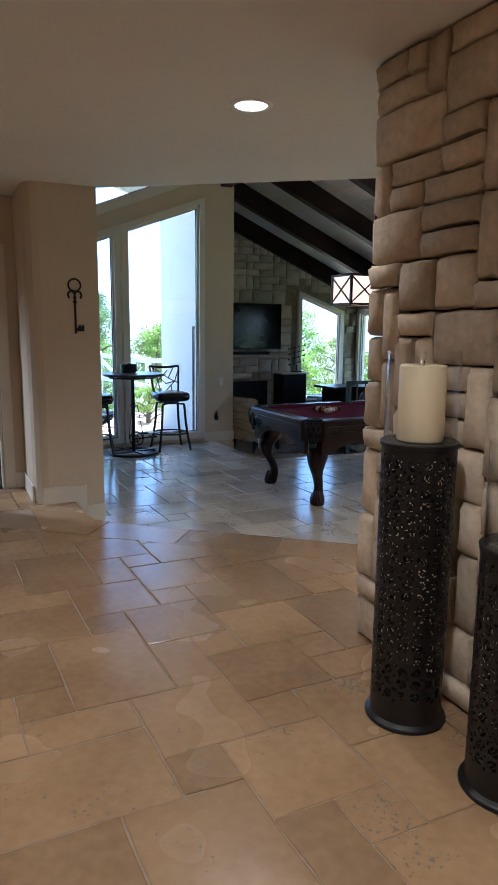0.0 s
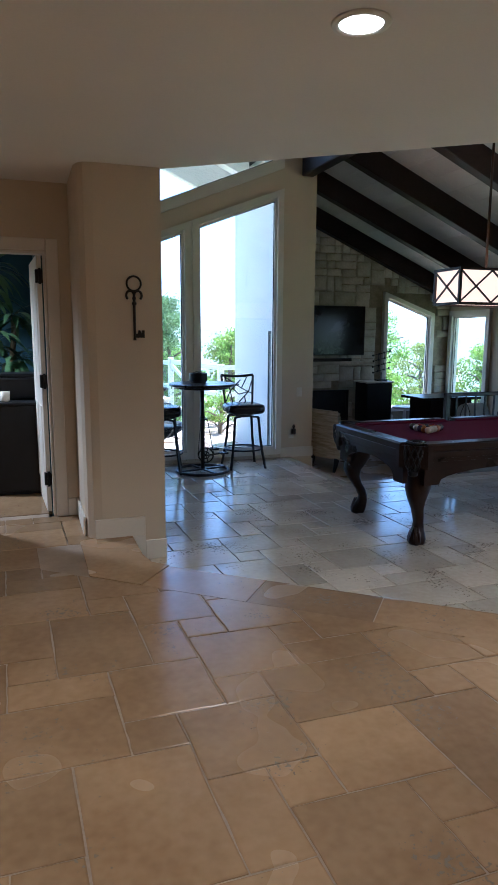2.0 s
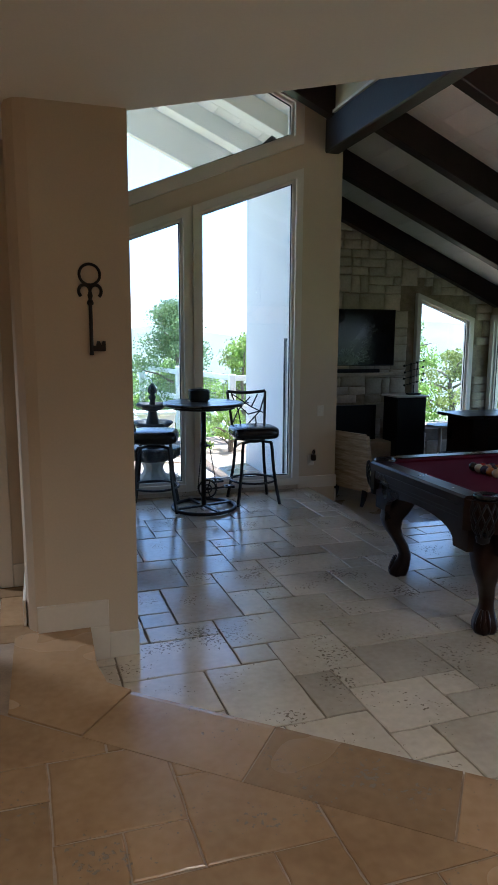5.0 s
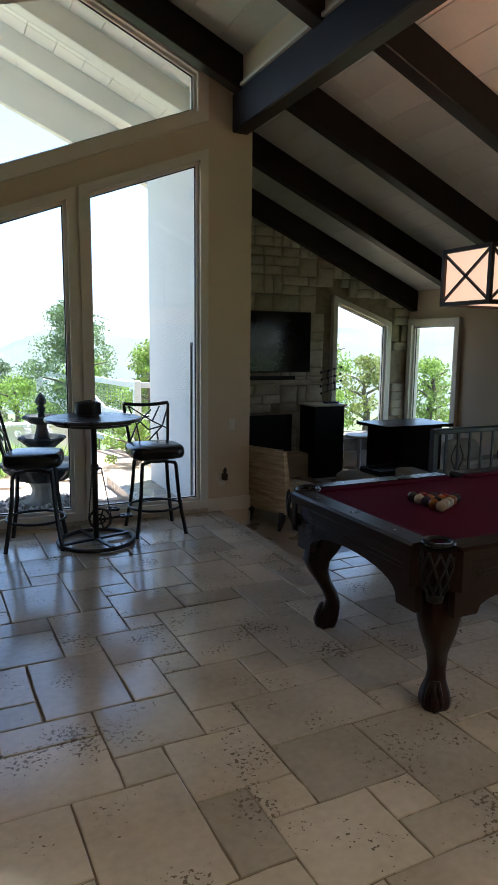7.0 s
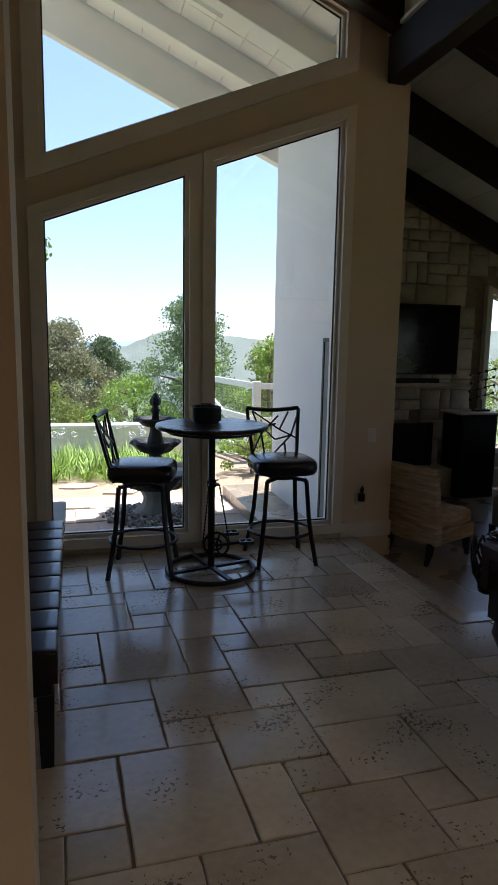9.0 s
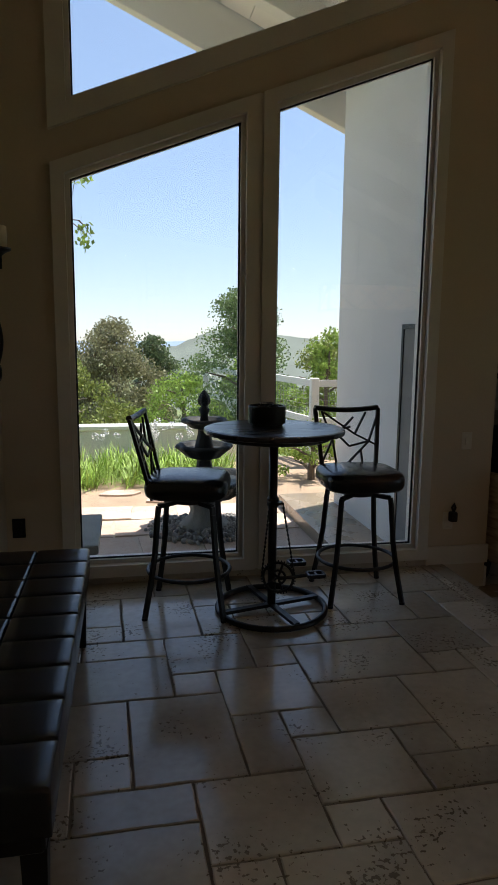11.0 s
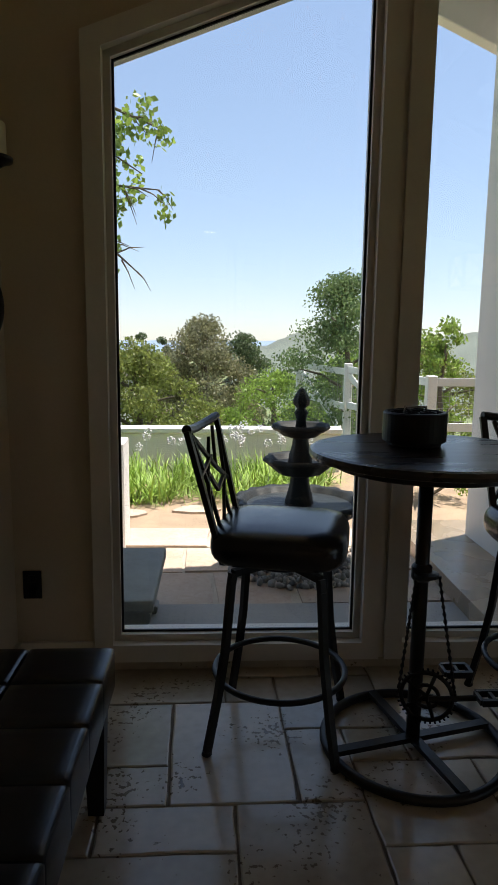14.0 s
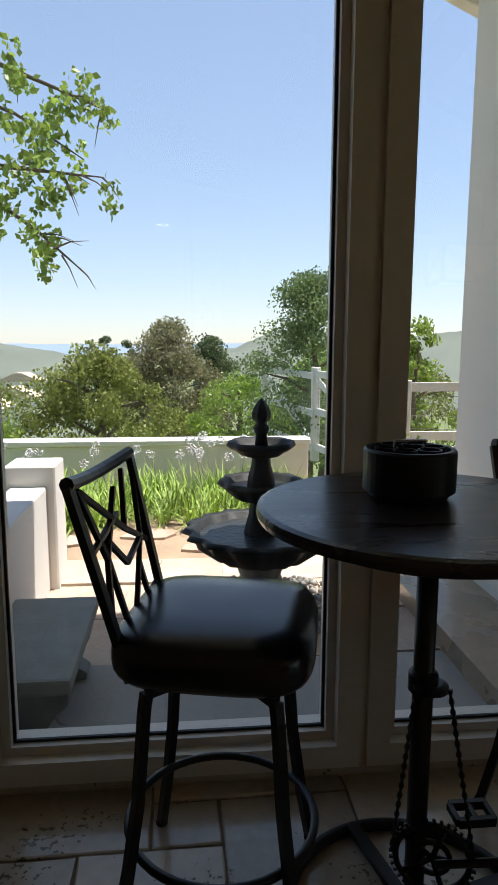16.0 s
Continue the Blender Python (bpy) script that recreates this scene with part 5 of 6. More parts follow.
for sx, sy in ((0.85, 12.75), (1.55, 12.9), (2.1, 12.5), (2.9, 12.7), (3.3, 13.1), (0.2, 12.6)):
    bm = B()
    n = 7
    prism(bm, [(sx + rnd.uniform(.18, .3) * math.cos(2 * math.pi * k / n), sy + rnd.uniform(.12, .2) * math.sin(2 * math.pi * k / n)) for k in range(n)], ZP - .012, 2, ZP - .05)
    part("stepping_stone", bm, M_FLAG, flag)

# fountain
FX, FY = 2.37, 11.25
e = thing("garden_fountain", (FX, FY, ZP), "three-tier dark cast-stone garden fountain with scalloped bowls", "fountain")


def bowl(r, zt, depth, lobes):
    bm = B()
    prof = [(r * .28, zt - depth), (r * .62, zt - depth * .82), (r * .90, zt - depth * .38), (r * .94, zt - .05), (r * 1.05, zt - .028), (r * 1.0, zt), (r * .90, zt - .012), (r * .82, zt - depth * .35), (r * .4, zt - depth * .55), (.001, zt - depth * .55)]
    am = [0.03, .04, .05, .04, .045, .04, .02, .0, .0, .0]
    lathe(bm, prof, lobes * 8, wave=lambda a, k: 1 + am[k] * math.cos(lobes * a))
    return bm


for nm, r, zt, dp, lb in (("upper_bowl", .205, 1.075, .11, 8), ("middle_bowl", .26, .825, .15, 10), ("lower_bowl", .475, .51, .24, 16)):
    b_ = part(nm, bowl(r, zt, dp, lb), M_DARKST, e, smooth=True)
    bm = B()
    lathe(bm, [(r * .84, zt - .05), (.001, zt - .049)], 32)
    part("water", bm, mat("fountain_water", (.03, .035, .035), .35, 0, .3, 20, 60, .6, spec=.25), b_)
bm = B()
lathe(bm, [(.05, .99), (.035, 1.11), (.055, 1.16), (.03, 1.19), (.052, 1.22), (.055, 1.25), (.042, 1.29), (.02, 1.33), (.001, 1.35)], 24, wave=lambda a, k: 1 + (.16 * math.cos(6 * a) if k > 3 else 0))
part("finial", bm, M_DARKST, e, smooth=True)
bm = B()
lathe(bm, [(.11, .38), (.10, .50), (.075, .60), (.065, .68), (.09, .76), (.08, .84), (.06, .92), (.055, .98), (.075, 1.02)], 24, wave=lambda a, k: 1 + .06 * math.cos(8 * a))
part("column", bm, M_DARKST, e, smooth=True)
bm = B()
lathe(bm, [(.24, 0), (.24, .04), (.20, .07), (.15, .12), (.13, .18), (.15, .24), (.20, .30)], 40, wave=lambda a, k: 1 + .05 * math.cos(10 * a))
part("pedestal", bm, M_PALEST, e, "weathered pale pedestal", smooth=True)
bm = B()
rnd = random.Random(31)
for k in range(420):
    a, r = rnd.uniform(0, 6.28), rnd.uniform(.22, .58)
    s = rnd.uniform(.018, .04)
    bmesh.ops.create_icosphere(bm, subdivisions=1, radius=s, matrix=Matrix.Translation((FX + r * math.cos(a), FY - .05 + r * .9 * math.sin(a), ZP + s * .4 + max(0, (.5 - r) * .08))) @ Euler((rnd.random() * 3, rnd.random() * 3, 0)).to_matrix().to_4x4() @ Matrix.Diagonal((1, rnd.uniform(.6, 1), rnd.uniform(.45, .7), 1)))
tagged(obj("river_pebbles", bm, M_PEB, smooth=True), "grey river pebbles heaped round the fountain foot", "pebbles", "", "stuff")

# stone bench and patio wall
e = thing("stone_bench", (1.20, 10.06, ZP), "pale cast-stone garden bench with scrolled supports", "bench")
bm = B()
box(bm, -.21, -.44, .30, .22, .44, .37, .018, 2)
part("seat_slab", bm, M_PALEST, e)
for y in (-.30, .30):
    bm = B()
    prof = [(-.15, 0), (.17, 0), (.18, .04), (.12, .07), (.10, .12), (.13, .17), (.19, .21), (.20, .26), (.17, .30), (-.15, .30), (-.17, .22), (-.10, .13), (-.16, .05)]
    prism(bm, prof, y + .06, 1, y - .06)
    bmesh.ops.bevel(bm, geom=list(bm.edges), offset=.006, segments=1, affect='EDGES')
    part("support", bm, M_PALEST, e)
bm = B()
box(bm, .70, 9.26, -.5, .94, 11.598, .42, .01)
box(bm, .66, 11.6, -.5, 1.0, 11.94, .565, .012)
structure("patio_side_wall", bm, M_EXT, "low white stucco wall with an end pier", "wall")
bm = B()
box(bm, -9, 14.86, -.7, 3.38, 15.06, .18, .01)
structure("garden_wall", bm, M_EXT, "long low stucco garden wall", "wall")
bm = B()
box(bm, -9.02, 14.82, .182, 3.40, 15.10, .253, .012)
structure("garden_wall_cap", bm, M_WHITE, "white cap of the garden wall", "trim")

# white wooden fence
e = thing("garden_fence", (4.40, 14.40, -.38), "white wooden garden fence with wire mesh", "fence")
for x, y, h in ((0, 0, 1.36), (-.55, 2.4, 1.42), (1.6, -.5, 1.36), (-1.05, 4.6, 1.45)):
    bm = B()
    box(bm, x - .06, y - .06, 0, x + .06, y + .06, h, .008)
    part("post", bm, M_WHITE, e)
for (a, b) in (((0, 0), (-.55, 2.4)), ((0, 0), (1.6, -.5)), ((-.55, 2.4), (-1.05, 4.6))):
    for z in (1.28, .72, .18):
        bm = B()
        bar(bm, (a[0], a[1], z), (b[0], b[1], z + .04), .05, .10)
        part("rail", bm, M_WHITE, e)
    bm = B()
    bar(bm, (a[0], a[1], .22), (b[0], b[1], 1.25), .045, .08)
    part("brace", bm, M_WHITE, e)
    bm = B()
    n = 22
    for k in range(1, n):
        p = Vector((*a, 0)).lerp(Vector((*b, 0)), k / n)
        bar(bm, p + Vector((0, 0, .2)), p + Vector((0, 0, 1.26)), .004, .004, (0, 1, 0))
    for k in range(1, 14):
        z = .2 + 1.06 * k / 14
        bar(bm, (a[0], a[1], z), (b[0], b[1], z), .004, .004)
    part("wire_mesh", bm, M_PEB, e, "grey wire mesh")


def leaves(bm, centre, rad, n, size, rnd, flat=1.0):
    """Many small leaf quads scattered in a lumpy ball."""
    c = Vector(centre)
    if size > .14:
        n, size = int(n * 2.2), size * .62
    for k in range(n):
        d = Vector((rnd.gauss(0, 1), rnd.gauss(0, 1), rnd.gauss(0, 1))).normalized()
        r = rad * (rnd.random() ** .4)
        p = c + Vector((d.x * r, d.y * r, d.z * r * flat))
        a = Vector((rnd.gauss(0, 1), rnd.gauss(0, 1), rnd.gauss(0, .6))).normalized()
        b = a.orthogonal().normalized()
        b.rotate(Matrix.Rotation(rnd.uniform(0, 6.28), 3, a))
        s = size * rnd.uniform(.6, 1.3)
        q = a.cross(b) * s * .32
        bb = b * s * .5
        vs = [bm.verts.new(p - bb), bm.verts.new(p - q), bm.verts.new(p + bb), bm.verts.new(p + q)]
        bm.faces.new(vs)


def tree(name, x, y, z0, h, rad, m, label, n=40, per=90, size=.1, seed=1, crown_from=.3, cat="tree", flat=.8):
    rnd = random.Random(seed)
    e = thing(name, (x, y, z0), label, cat)
    bm = B()
    tr = max(.05, rad * .07)
    tube(bm, [(0, 0, -.3), (rnd.uniform(-.05, .05) * rad, 0, h * .25), (rnd.uniform(-.12, .12) * rad, rnd.uniform(-.1, .1) * rad, h * .55), (0, 0, h * .85)], tr, 8, taper=[1.3, 1, .7, .25])
    for k in range(8):
        a = k * 2.4 + rnd.uniform(-.3, .3)
        z = h * (crown_from + (.8 - crown_from) * k / 8)
        q = rad * rnd.uniform(.55, .9)
        tube(bm, [(0, 0, z), (q * .5 * math.cos(a), q * .5 * math.sin(a), z + q * .3), (q * math.cos(a), q * math.sin(a), z + q * .42)], tr * .45, 6, taper=[1, .7, .3])
    part("trunk", bm, M_BARK, e)
    bm = B()
    for k in range(n):
        a = rnd.uniform(0, 6.28)
        f = crown_from + (1 - crown_from) * rnd.random() ** .8
        w = math.sin(math.pi * min(.97, .22 + .78 * (f - crown_from) / (1 - crown_from))) ** .7
        r = rad * w * rnd.random() ** .5
        leaves(bm, (r * math.cos(a), r * math.sin(a), h * f), rad * rnd.uniform(.18, .34), per, size, rnd, flat)
    part("crown", bm, m, e)
    return e


tree("oak_tree", 3.95, 17.9, -1.0, 3.45, 1.05, M_LEAF_OAK, "slender young oak with small glossy leaves", 110, 190, .052, 2, .12)
tree("garden_shrub", 4.1, 13.4, -.38, .75, .55, M_LEAF_B, "bushy green shrub at the fence foot", 26, 110, .045, 3, .1, "shrub")
tree("citrus_tree", 5.2, 16.2, -.6, 2.3, .62, M_LEAF_B, "bright green young citrus tree", 34, 110, .065, 4, .1)
tree("olive_bush", -1.6, 33.5, -5.0, 5.9, 3.1, M_LEAF_O, "broad olive-green bushy tree below the wall", 70, 120, .24, 5, .12)
tree("olive_bush", -7.5, 34.0, -5.0, 5.6, 3.6, M_LEAF_O, "broad olive-green bushy tree down the slope", 70, 110, .25, 6, .12)
tree("olive_bush", -5.0, 27, -4.0, 3.9, 2.2, M_LEAF_B, "bright green bushy tree down the slope", 50, 110, .2, 7, .1)
tree("eucalyptus_tree", 0.9, 50, -8, 10.4, 3.5, M_LEAF_E, "tall eucalyptus with drooping grey-green crown", 110, 120, .30, 8, .18)
tree("eucalyptus_tree", 3.4, 53, -8, 9.5, 2.9, M_LEAF_D, "tall eucalyptus with dark crown", 60, 110, .30, 9, .15)
tree("conifer_tree", -3.7, 55, -8, 9.8, 1.3, M_LEAF_D, "dark slender conifer down the slope", 40, 90, .26, 10, .1)
tree("conifer_tree", -2.2, 56, -8, 9.3, 1.2, M_LEAF_D, "dark slender conifer down the slope", 36, 90, .26, 11, .1)
tree("conifer_tree", 4.6, 56, -8, 9.0, 1.0, M_LEAF_D, "dark slender conifer down the slope", 36, 90, .26, 12, .1)
tree("hillside_shrub", 3.4, 25.5, -2.6, 3.2, 1.5, M_LEAF_B, "bright green shrub below the garden", 40, 100, .15, 13, .05, "shrub")
tree("hillside_shrub", 1.4, 26.5, -2.8, 2.2, 1.3, M_LEAF_O, "olive green shrub below the garden", 30, 100, .15, 14, .05, "shrub")
tree("hillside_shrub", 6.2, 27, -2.8, 3.6, 2.2, M_LEAF_B, "bright green shrub on the slope", 44, 100, .18, 15, .05, "shrub")
tree("hillside_tree", 11.5, 36, -5, 6.3, 3.0, M_LEAF_O, "green tree on the slope", 50, 100, .24, 16, .1)
tree("hillside_tree", 17, 34, -5, 6.0, 3.2, M_LEAF_B, "green tree on the slope", 50, 100, .24, 17, .1)
tree("hillside_tree", -13, 36, -5, 6.4, 3.4, M_LEAF_O, "green tree on the slope", 50, 100, .25, 18, .1)
tree("hillside_tree", -16, 60, -9, 11.5, 3.6, M_LEAF_D, "dark green tree on the slope", 50, 100, .3, 19, .1)
for k, (hx, hy, hh, hr) in enumerate(((8.2, 17.2, 1.7, 1.1), (9.8, 17.6, 1.6, 1.1), (11.4, 17.4, 1.8, 1.2), (13.2, 17.0, 1.7, 1.2), (14.6, 15.2, 1.8, 1.2), (15.4, 13.4, 1.7, 1.1), (15.8, 11.6, 1.8, 1.1), (10.8, 19.5, 3.2, 1.2))):
    tree("hedge_shrub", hx, hy, -.56, hh, hr, M_LEAF_B if k % 2 else M_LEAF_O, "leafy green hedge shrub outside the living room", 30, 170, .075, 40 + k, .05, "shrub")

# overhanging branch of a near tree
rnd = random.Random(77)
e = thing("shade_tree", (-3.06, 14.1, -.66), "leafy tree reaching a drooping branch over the patio", "tree")
bm = B()
tube(bm, [(0, 0, -.2), (.1, 0, 1.6), (.3, .05, 3.2), (.9, .1, 4.6)], .16, 10, taper=[1.3, 1, .8, .6])
limb = []
for pts in ([(.4, .05, 3.5), (1.6, 0, 5.0), (2.7, .1, 5.5), (3.6, .1, 5.55)], [(.9, .1, 4.5), (2.2, .1, 4.7), (3.3, .15, 4.3), (3.95, .2, 3.9)], [(1.2, 0, 4.2), (2.6, -.1, 3.8), (3.5, 0, 3.15), (3.95, 0, 2.75)], [(2.0, .1, 4.65), (2.9, .3, 4.9), (3.7, .3, 4.6), (4.2, .3, 4.4)], [(2.4, -.1, 3.9), (3.0, .1, 3.8), (3.6, .1, 3.75), (4.15, .15, 3.72)]):
    tube(bm, pts, .05, 7, taper=[1, .6, .35, .12])
    limb.append([Vector(p) for p in pts])
for k in range(26):
    L_ = rnd.choice(limb)
    a = L_[rnd.choice((1, 2, 2))].lerp(L_[3], rnd.random())
    b = a + Vector((rnd.uniform(-.1, .35), rnd.uniform(-.25, .25), rnd.uniform(-.4, .1)))
    tube(bm, [a, (a + b) / 2 + Vector((0, 0, .03)), b], .012, 5, taper=[1, .6, .2])
part("trunk", bm, M_BARK, e)
bm = B()
for L_ in limb[1:]:
    for k in range(16):
        f = rnd.uniform(.25, 2.0)
        i = min(2, int(f) + 1)
        p = L_[i].lerp(L_[min(3, i + 1)], f % 1) + Vector((rnd.gauss(0, .10), rnd.gauss(0, .2), rnd.gauss(-.05, .13)))
        leaves(bm, p, rnd.uniform(.10, .2), 26, .085, rnd)
part("crown", bm, M_LEAF_B, e)

# grass clumps with white flowers before the garden wall
bm = B()
rnd = random.Random(91)
for k in range(130):
    cx, cy = rnd.uniform(-2.4, 3.1), rnd.uniform(13.2, 14.6)
    for j in range(46):
        a, el = rnd.uniform(0, 6.28), rnd.uniform(.7, 1.45)
        d = Vector((math.cos(a) * math.cos(el), math.sin(a) * math.cos(el), math.sin(el)))
        blade(bm, Vector((cx + rnd.gauss(0, .07), cy + rnd.gauss(0, .07), ZP - .04)), d, Vector((0, 0, 1)), rnd.uniform(.25, .48), .016, rnd.uniform(.6, 1.5), 4)
tagged(obj("lily_grass", bm, M_GRASS), "bright green strappy lily grass along the garden wall", "grass", "", "stuff")
bm = B()
for k in range(60):
    cx, cy = rnd.uniform(-2.3, 3.0), rnd.uniform(13.6, 14.7)
    h = rnd.uniform(.45, .66)
    tube(bm, [(cx, cy, ZP - .03), (cx + rnd.uniform(-.05, .05), cy, ZP + h)], .004, 4)
    for j in range(22):
        d = Vector((rnd.gauss(0, 1), rnd.gauss(0, 1), rnd.gauss(0, 1))).normalized() * .045
        bmesh.ops.create_icosphere(bm, subdivisions=1, radius=.011, matrix=Matrix.Translation(Vector((cx, cy, ZP + h)) + d))
tagged(obj("white_flowers", bm, mat("pale_petals", (.62, .60, .62), .7, 0, .1, 5, 40, 0)), "pale agapanthus flower heads above the grass", "flowers", "", "stuff")

# neighbouring roofs and far hills
def far_house(x, y, z, w, d, h):
    e = thing("distant_house", (x, y, z), "tan stucco house with low tiled roof in the valley", "house", "valley houses")
    bm = B()
    box(bm, -w / 2, -d / 2, -3, w / 2, d / 2, h)
    part("wall", bm, M_EXT, e)
    bm = B()
    prism(bm, [(-w * .58, h), (w * .58, h), (w * .1, h + w * .22), (-w * .1, h + w * .22)], d * .56, 1, -d * .56)
    part("roof", bm, M_FLAG, e)
    for k in (-.28, .22):
        bm = B()
        box(bm, k * w - .4, -d / 2 - .03, h * .35, k * w + .4, -d / 2 + .02, h * .75)
        part("window", bm, M_SCREEN, e)


far_house(3.2, 70, -8.5, 5, 5, 2.4)
far_house(-12.5, 48, -5.2, 6, 5, 2.6)
far_house(-34, 150, -13, 9, 7, 3)
far_house(-42, 190, -12, 10, 8, 3)
far_house(-26, 210, -14, 9, 8, 3)


def ridge(name, D, pts, m, label):
    """A ridge at distance D: pts of bearing and height over the eye, in degrees."""
    bm = B()
    row = []
    rnd = random.Random(int(D))
    for (a0, h0), (a1, h1) in zip(pts, pts[1:]):
        n = max(2, int((a1 - a0) * 2))
        for k in range(n):
            f = k / n
            a, h = a0 + (a1 - a0) * f, h0 + (h1 - h0) * f + rnd.uniform(-.05, .05)
            row.append((radians(a), D * math.tan(radians(h)) + 1.4))
    vs = []
    for a, z in row:
        x, y = 1.6 + D * math.sin(a), 6 + D * math.cos(a)
        vs.append((bm.verts.new((x * .55, y * .55, -26)), bm.verts.new((x, y, z)), bm.verts.new((x * 1.4, y * 1.4, -60))))
    for p, q in zip(vs, vs[1:]):
        bm.faces.new((p[0], q[0], q[1], p[1]))
        bm.faces.new((p[1], q[1], q[2], p[2]))
    structure(name, bm, m, label, "hill", smooth=True)


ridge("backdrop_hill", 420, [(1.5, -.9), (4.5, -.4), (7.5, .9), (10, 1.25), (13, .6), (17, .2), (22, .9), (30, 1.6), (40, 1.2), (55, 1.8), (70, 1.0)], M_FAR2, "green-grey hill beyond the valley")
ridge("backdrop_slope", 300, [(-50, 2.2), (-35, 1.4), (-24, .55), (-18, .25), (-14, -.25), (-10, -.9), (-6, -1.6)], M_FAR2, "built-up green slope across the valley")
ridge("backdrop_far", 2200, [(-60, .1), (-30, -.05), (-12, -.15), (0, -.12), (12, .05), (40, .3), (70, .2)], M_FAR, "far hills at the horizon, pale blue haze put into their colour")

# ---- stone facings, piece by piece ----
def pack(nu, nv, sizes, rnd):
    """Covers a grid of nu by nv cells with rectangles of the given sizes."""
    free = [[True] * nv for _ in range(nu)]
    out = []
    for v in range(nv):
        for u in range(nu):
            if not free[u][v]:
                continue
            opts = sizes[:]
            rnd.shuffle(opts)
            for a, b in opts + [(1, 1)]:
                if u + a <= nu and v + b <= nv and all(free[u + i][v + j] for i in range(a) for j in range(b)):
                    break
            for i in range(a):
                for j in range(b):
                    free[u + i][v + j] = False
            out.append((u, v, a, b))
    return out


def stone_mesh(name, w, h, d, rnd, m):
    """A split-faced block, w by h, d proud, with an uneven front; its back lies at y = 0, the front towards -y."""
    bm = B()
    n = 4
    g = []
    for i in range(n + 1):
        row = []
        for j in range(n + 1):
            u, v = (0, .07, .5, .93, 1)[i], (0, .09, .5, .91, 1)[j]
            edge = min(u, 1 - u, v, 1 - v)
            y = -d * (.76 if edge == 0 else 1.0) + rnd.uniform(-.004, .004) * (1 if edge else .4)
            ju = rnd.uniform(-.007, .007) if edge == 0 else rnd.uniform(-.012, .012)
            row.append(bm.verts.new(((u - .5) * w + ju * (w > .12), y, (v - .5) * h + rnd.uniform(-.006, .006))))
        g.append(row)
    for i in range(n):
        for j in range(n):
            bm.faces.new((g[i][j], g[i + 1][j], g[i + 1][j + 1], g[i][j + 1]))
    rim = [g[i][0] for i in range(n + 1)] + [g[n][j] for j in range(1, n + 1)] + [g[i][n] for i in range(n - 1, -1, -1)] + [g[0][j] for j in range(n - 1, 0, -1)]
    low = [bm.verts.new((v.co.x, 0, v.co.z)) for v in rim]
    for i in range(len(rim)):
        bm.faces.new((rim[i], low[i], low[(i + 1) % len(rim)], rim[(i + 1) % len(rim)]))
    bmesh.ops.recalc_face_normals(bm, faces=bm.faces)
    me = bpy.data.meshes.new(name)
    for f in bm.faces:
        f.smooth = True
    bm.to_mesh(me)
    bm.free()
    me.materials.append(m)
    return me


def facing(parent, m, to_world, nu, nv, cu, cv, sizes, seed, depth, mat_, skip=None, gap=.010):
    rnd = random.Random(seed)
    lib = {}
    for u, v, a, b in pack(nu, nv, sizes, rnd):
        cx, cz = (u + a / 2) * cu, (v + b / 2) * cv
        if skip and skip(u * cu, v * cv, (u + a) * cu, (v + b) * cv):
            continue
        key = (a, b, rnd.randrange(3))
        if key not in lib:
            lib[key] = stone_mesh("stone", a * cu - gap, b * cv - gap, depth * rnd.uniform(.85, 1.1), rnd, mat_)
        o = new("stone", lib[key])
        o.parent = parent
        o.matrix_world = to_world @ Matrix.Translation((cx, 0, cz))


# hall stone wall: core, then stones on its face and its end
bm = B()
box(bm, 1.98, -2.6, Z_UP - .01, 2.55, 2.675, Z_CEIL - .001)
wall_stone = structure("wall_stone", bm, M_MORTAR, "hall wall faced with large split tan stones", "wall")
SZ = [(2, 1), (3, 1), (4, 1), (3, 1), (2, 2), (1, 2), (3, 2), (2, 1), (3, 1), (4, 2), (2, 1), (1, 3)]
facing(wall_stone, None, pose(1.98, 2.75, Z_UP, 0, 0, -90), 30, 25, .105, .1006, SZ, 12, .075, M_STONE)
facing(wall_stone, None, pose(2.60, 2.675, Z_UP, 0, 0, 180), 5, 25, .12, .1006, [(2, 1), (3, 1), (2, 2), (1, 1)], 13, .075, M_STONE)

# gable stones of the living room
def gskip(x0, z0, x1, z1):
    X0, X1, Z0, Z1 = 4.09 + x0, 4.09 + x1, Z_LIV + z0, Z_LIV + z1
    if Z0 > roof(X1) - .05:
        return True
    if X1 > SX0 - .02 and X0 < SX1 + .02 and Z1 > .24 and Z0 < 2.36 - .36 * max(0, (X0 - SX0)):
        return True
    if X1 < 5.74 and Z1 > Z_LIV + .30 and Z0 < Z_LIV + .85:
        return True
    return False


facing(wall_gable, None, pose(4.09, Y_STONE + .03, Z_LIV), 27, 31, .137, .125, [(2, 1), (2, 1), (3, 1), (3, 2), (2, 2), (1, 1), (2, 1), (1, 2)], 14, .05, M_STONE_B, gskip, .009)

# ---- floor tiles, piece by piece ----
# four-size pattern on a module, repeating every six modules both ways: column, row, columns, rows
PATTERN = ((0, 3, 2, 3), (2, 3, 1, 2), (2, 5, 2, 2), (1, 0, 1, 1), (1, 1, 2, 2), (3, 4, 1, 1),
           (3, 2, 2, 2), (3, 1, 1, 1), (4, 0, 3, 2), (4, 4, 2, 2), (5, 2, 2, 1), (5, 3, 1, 1))


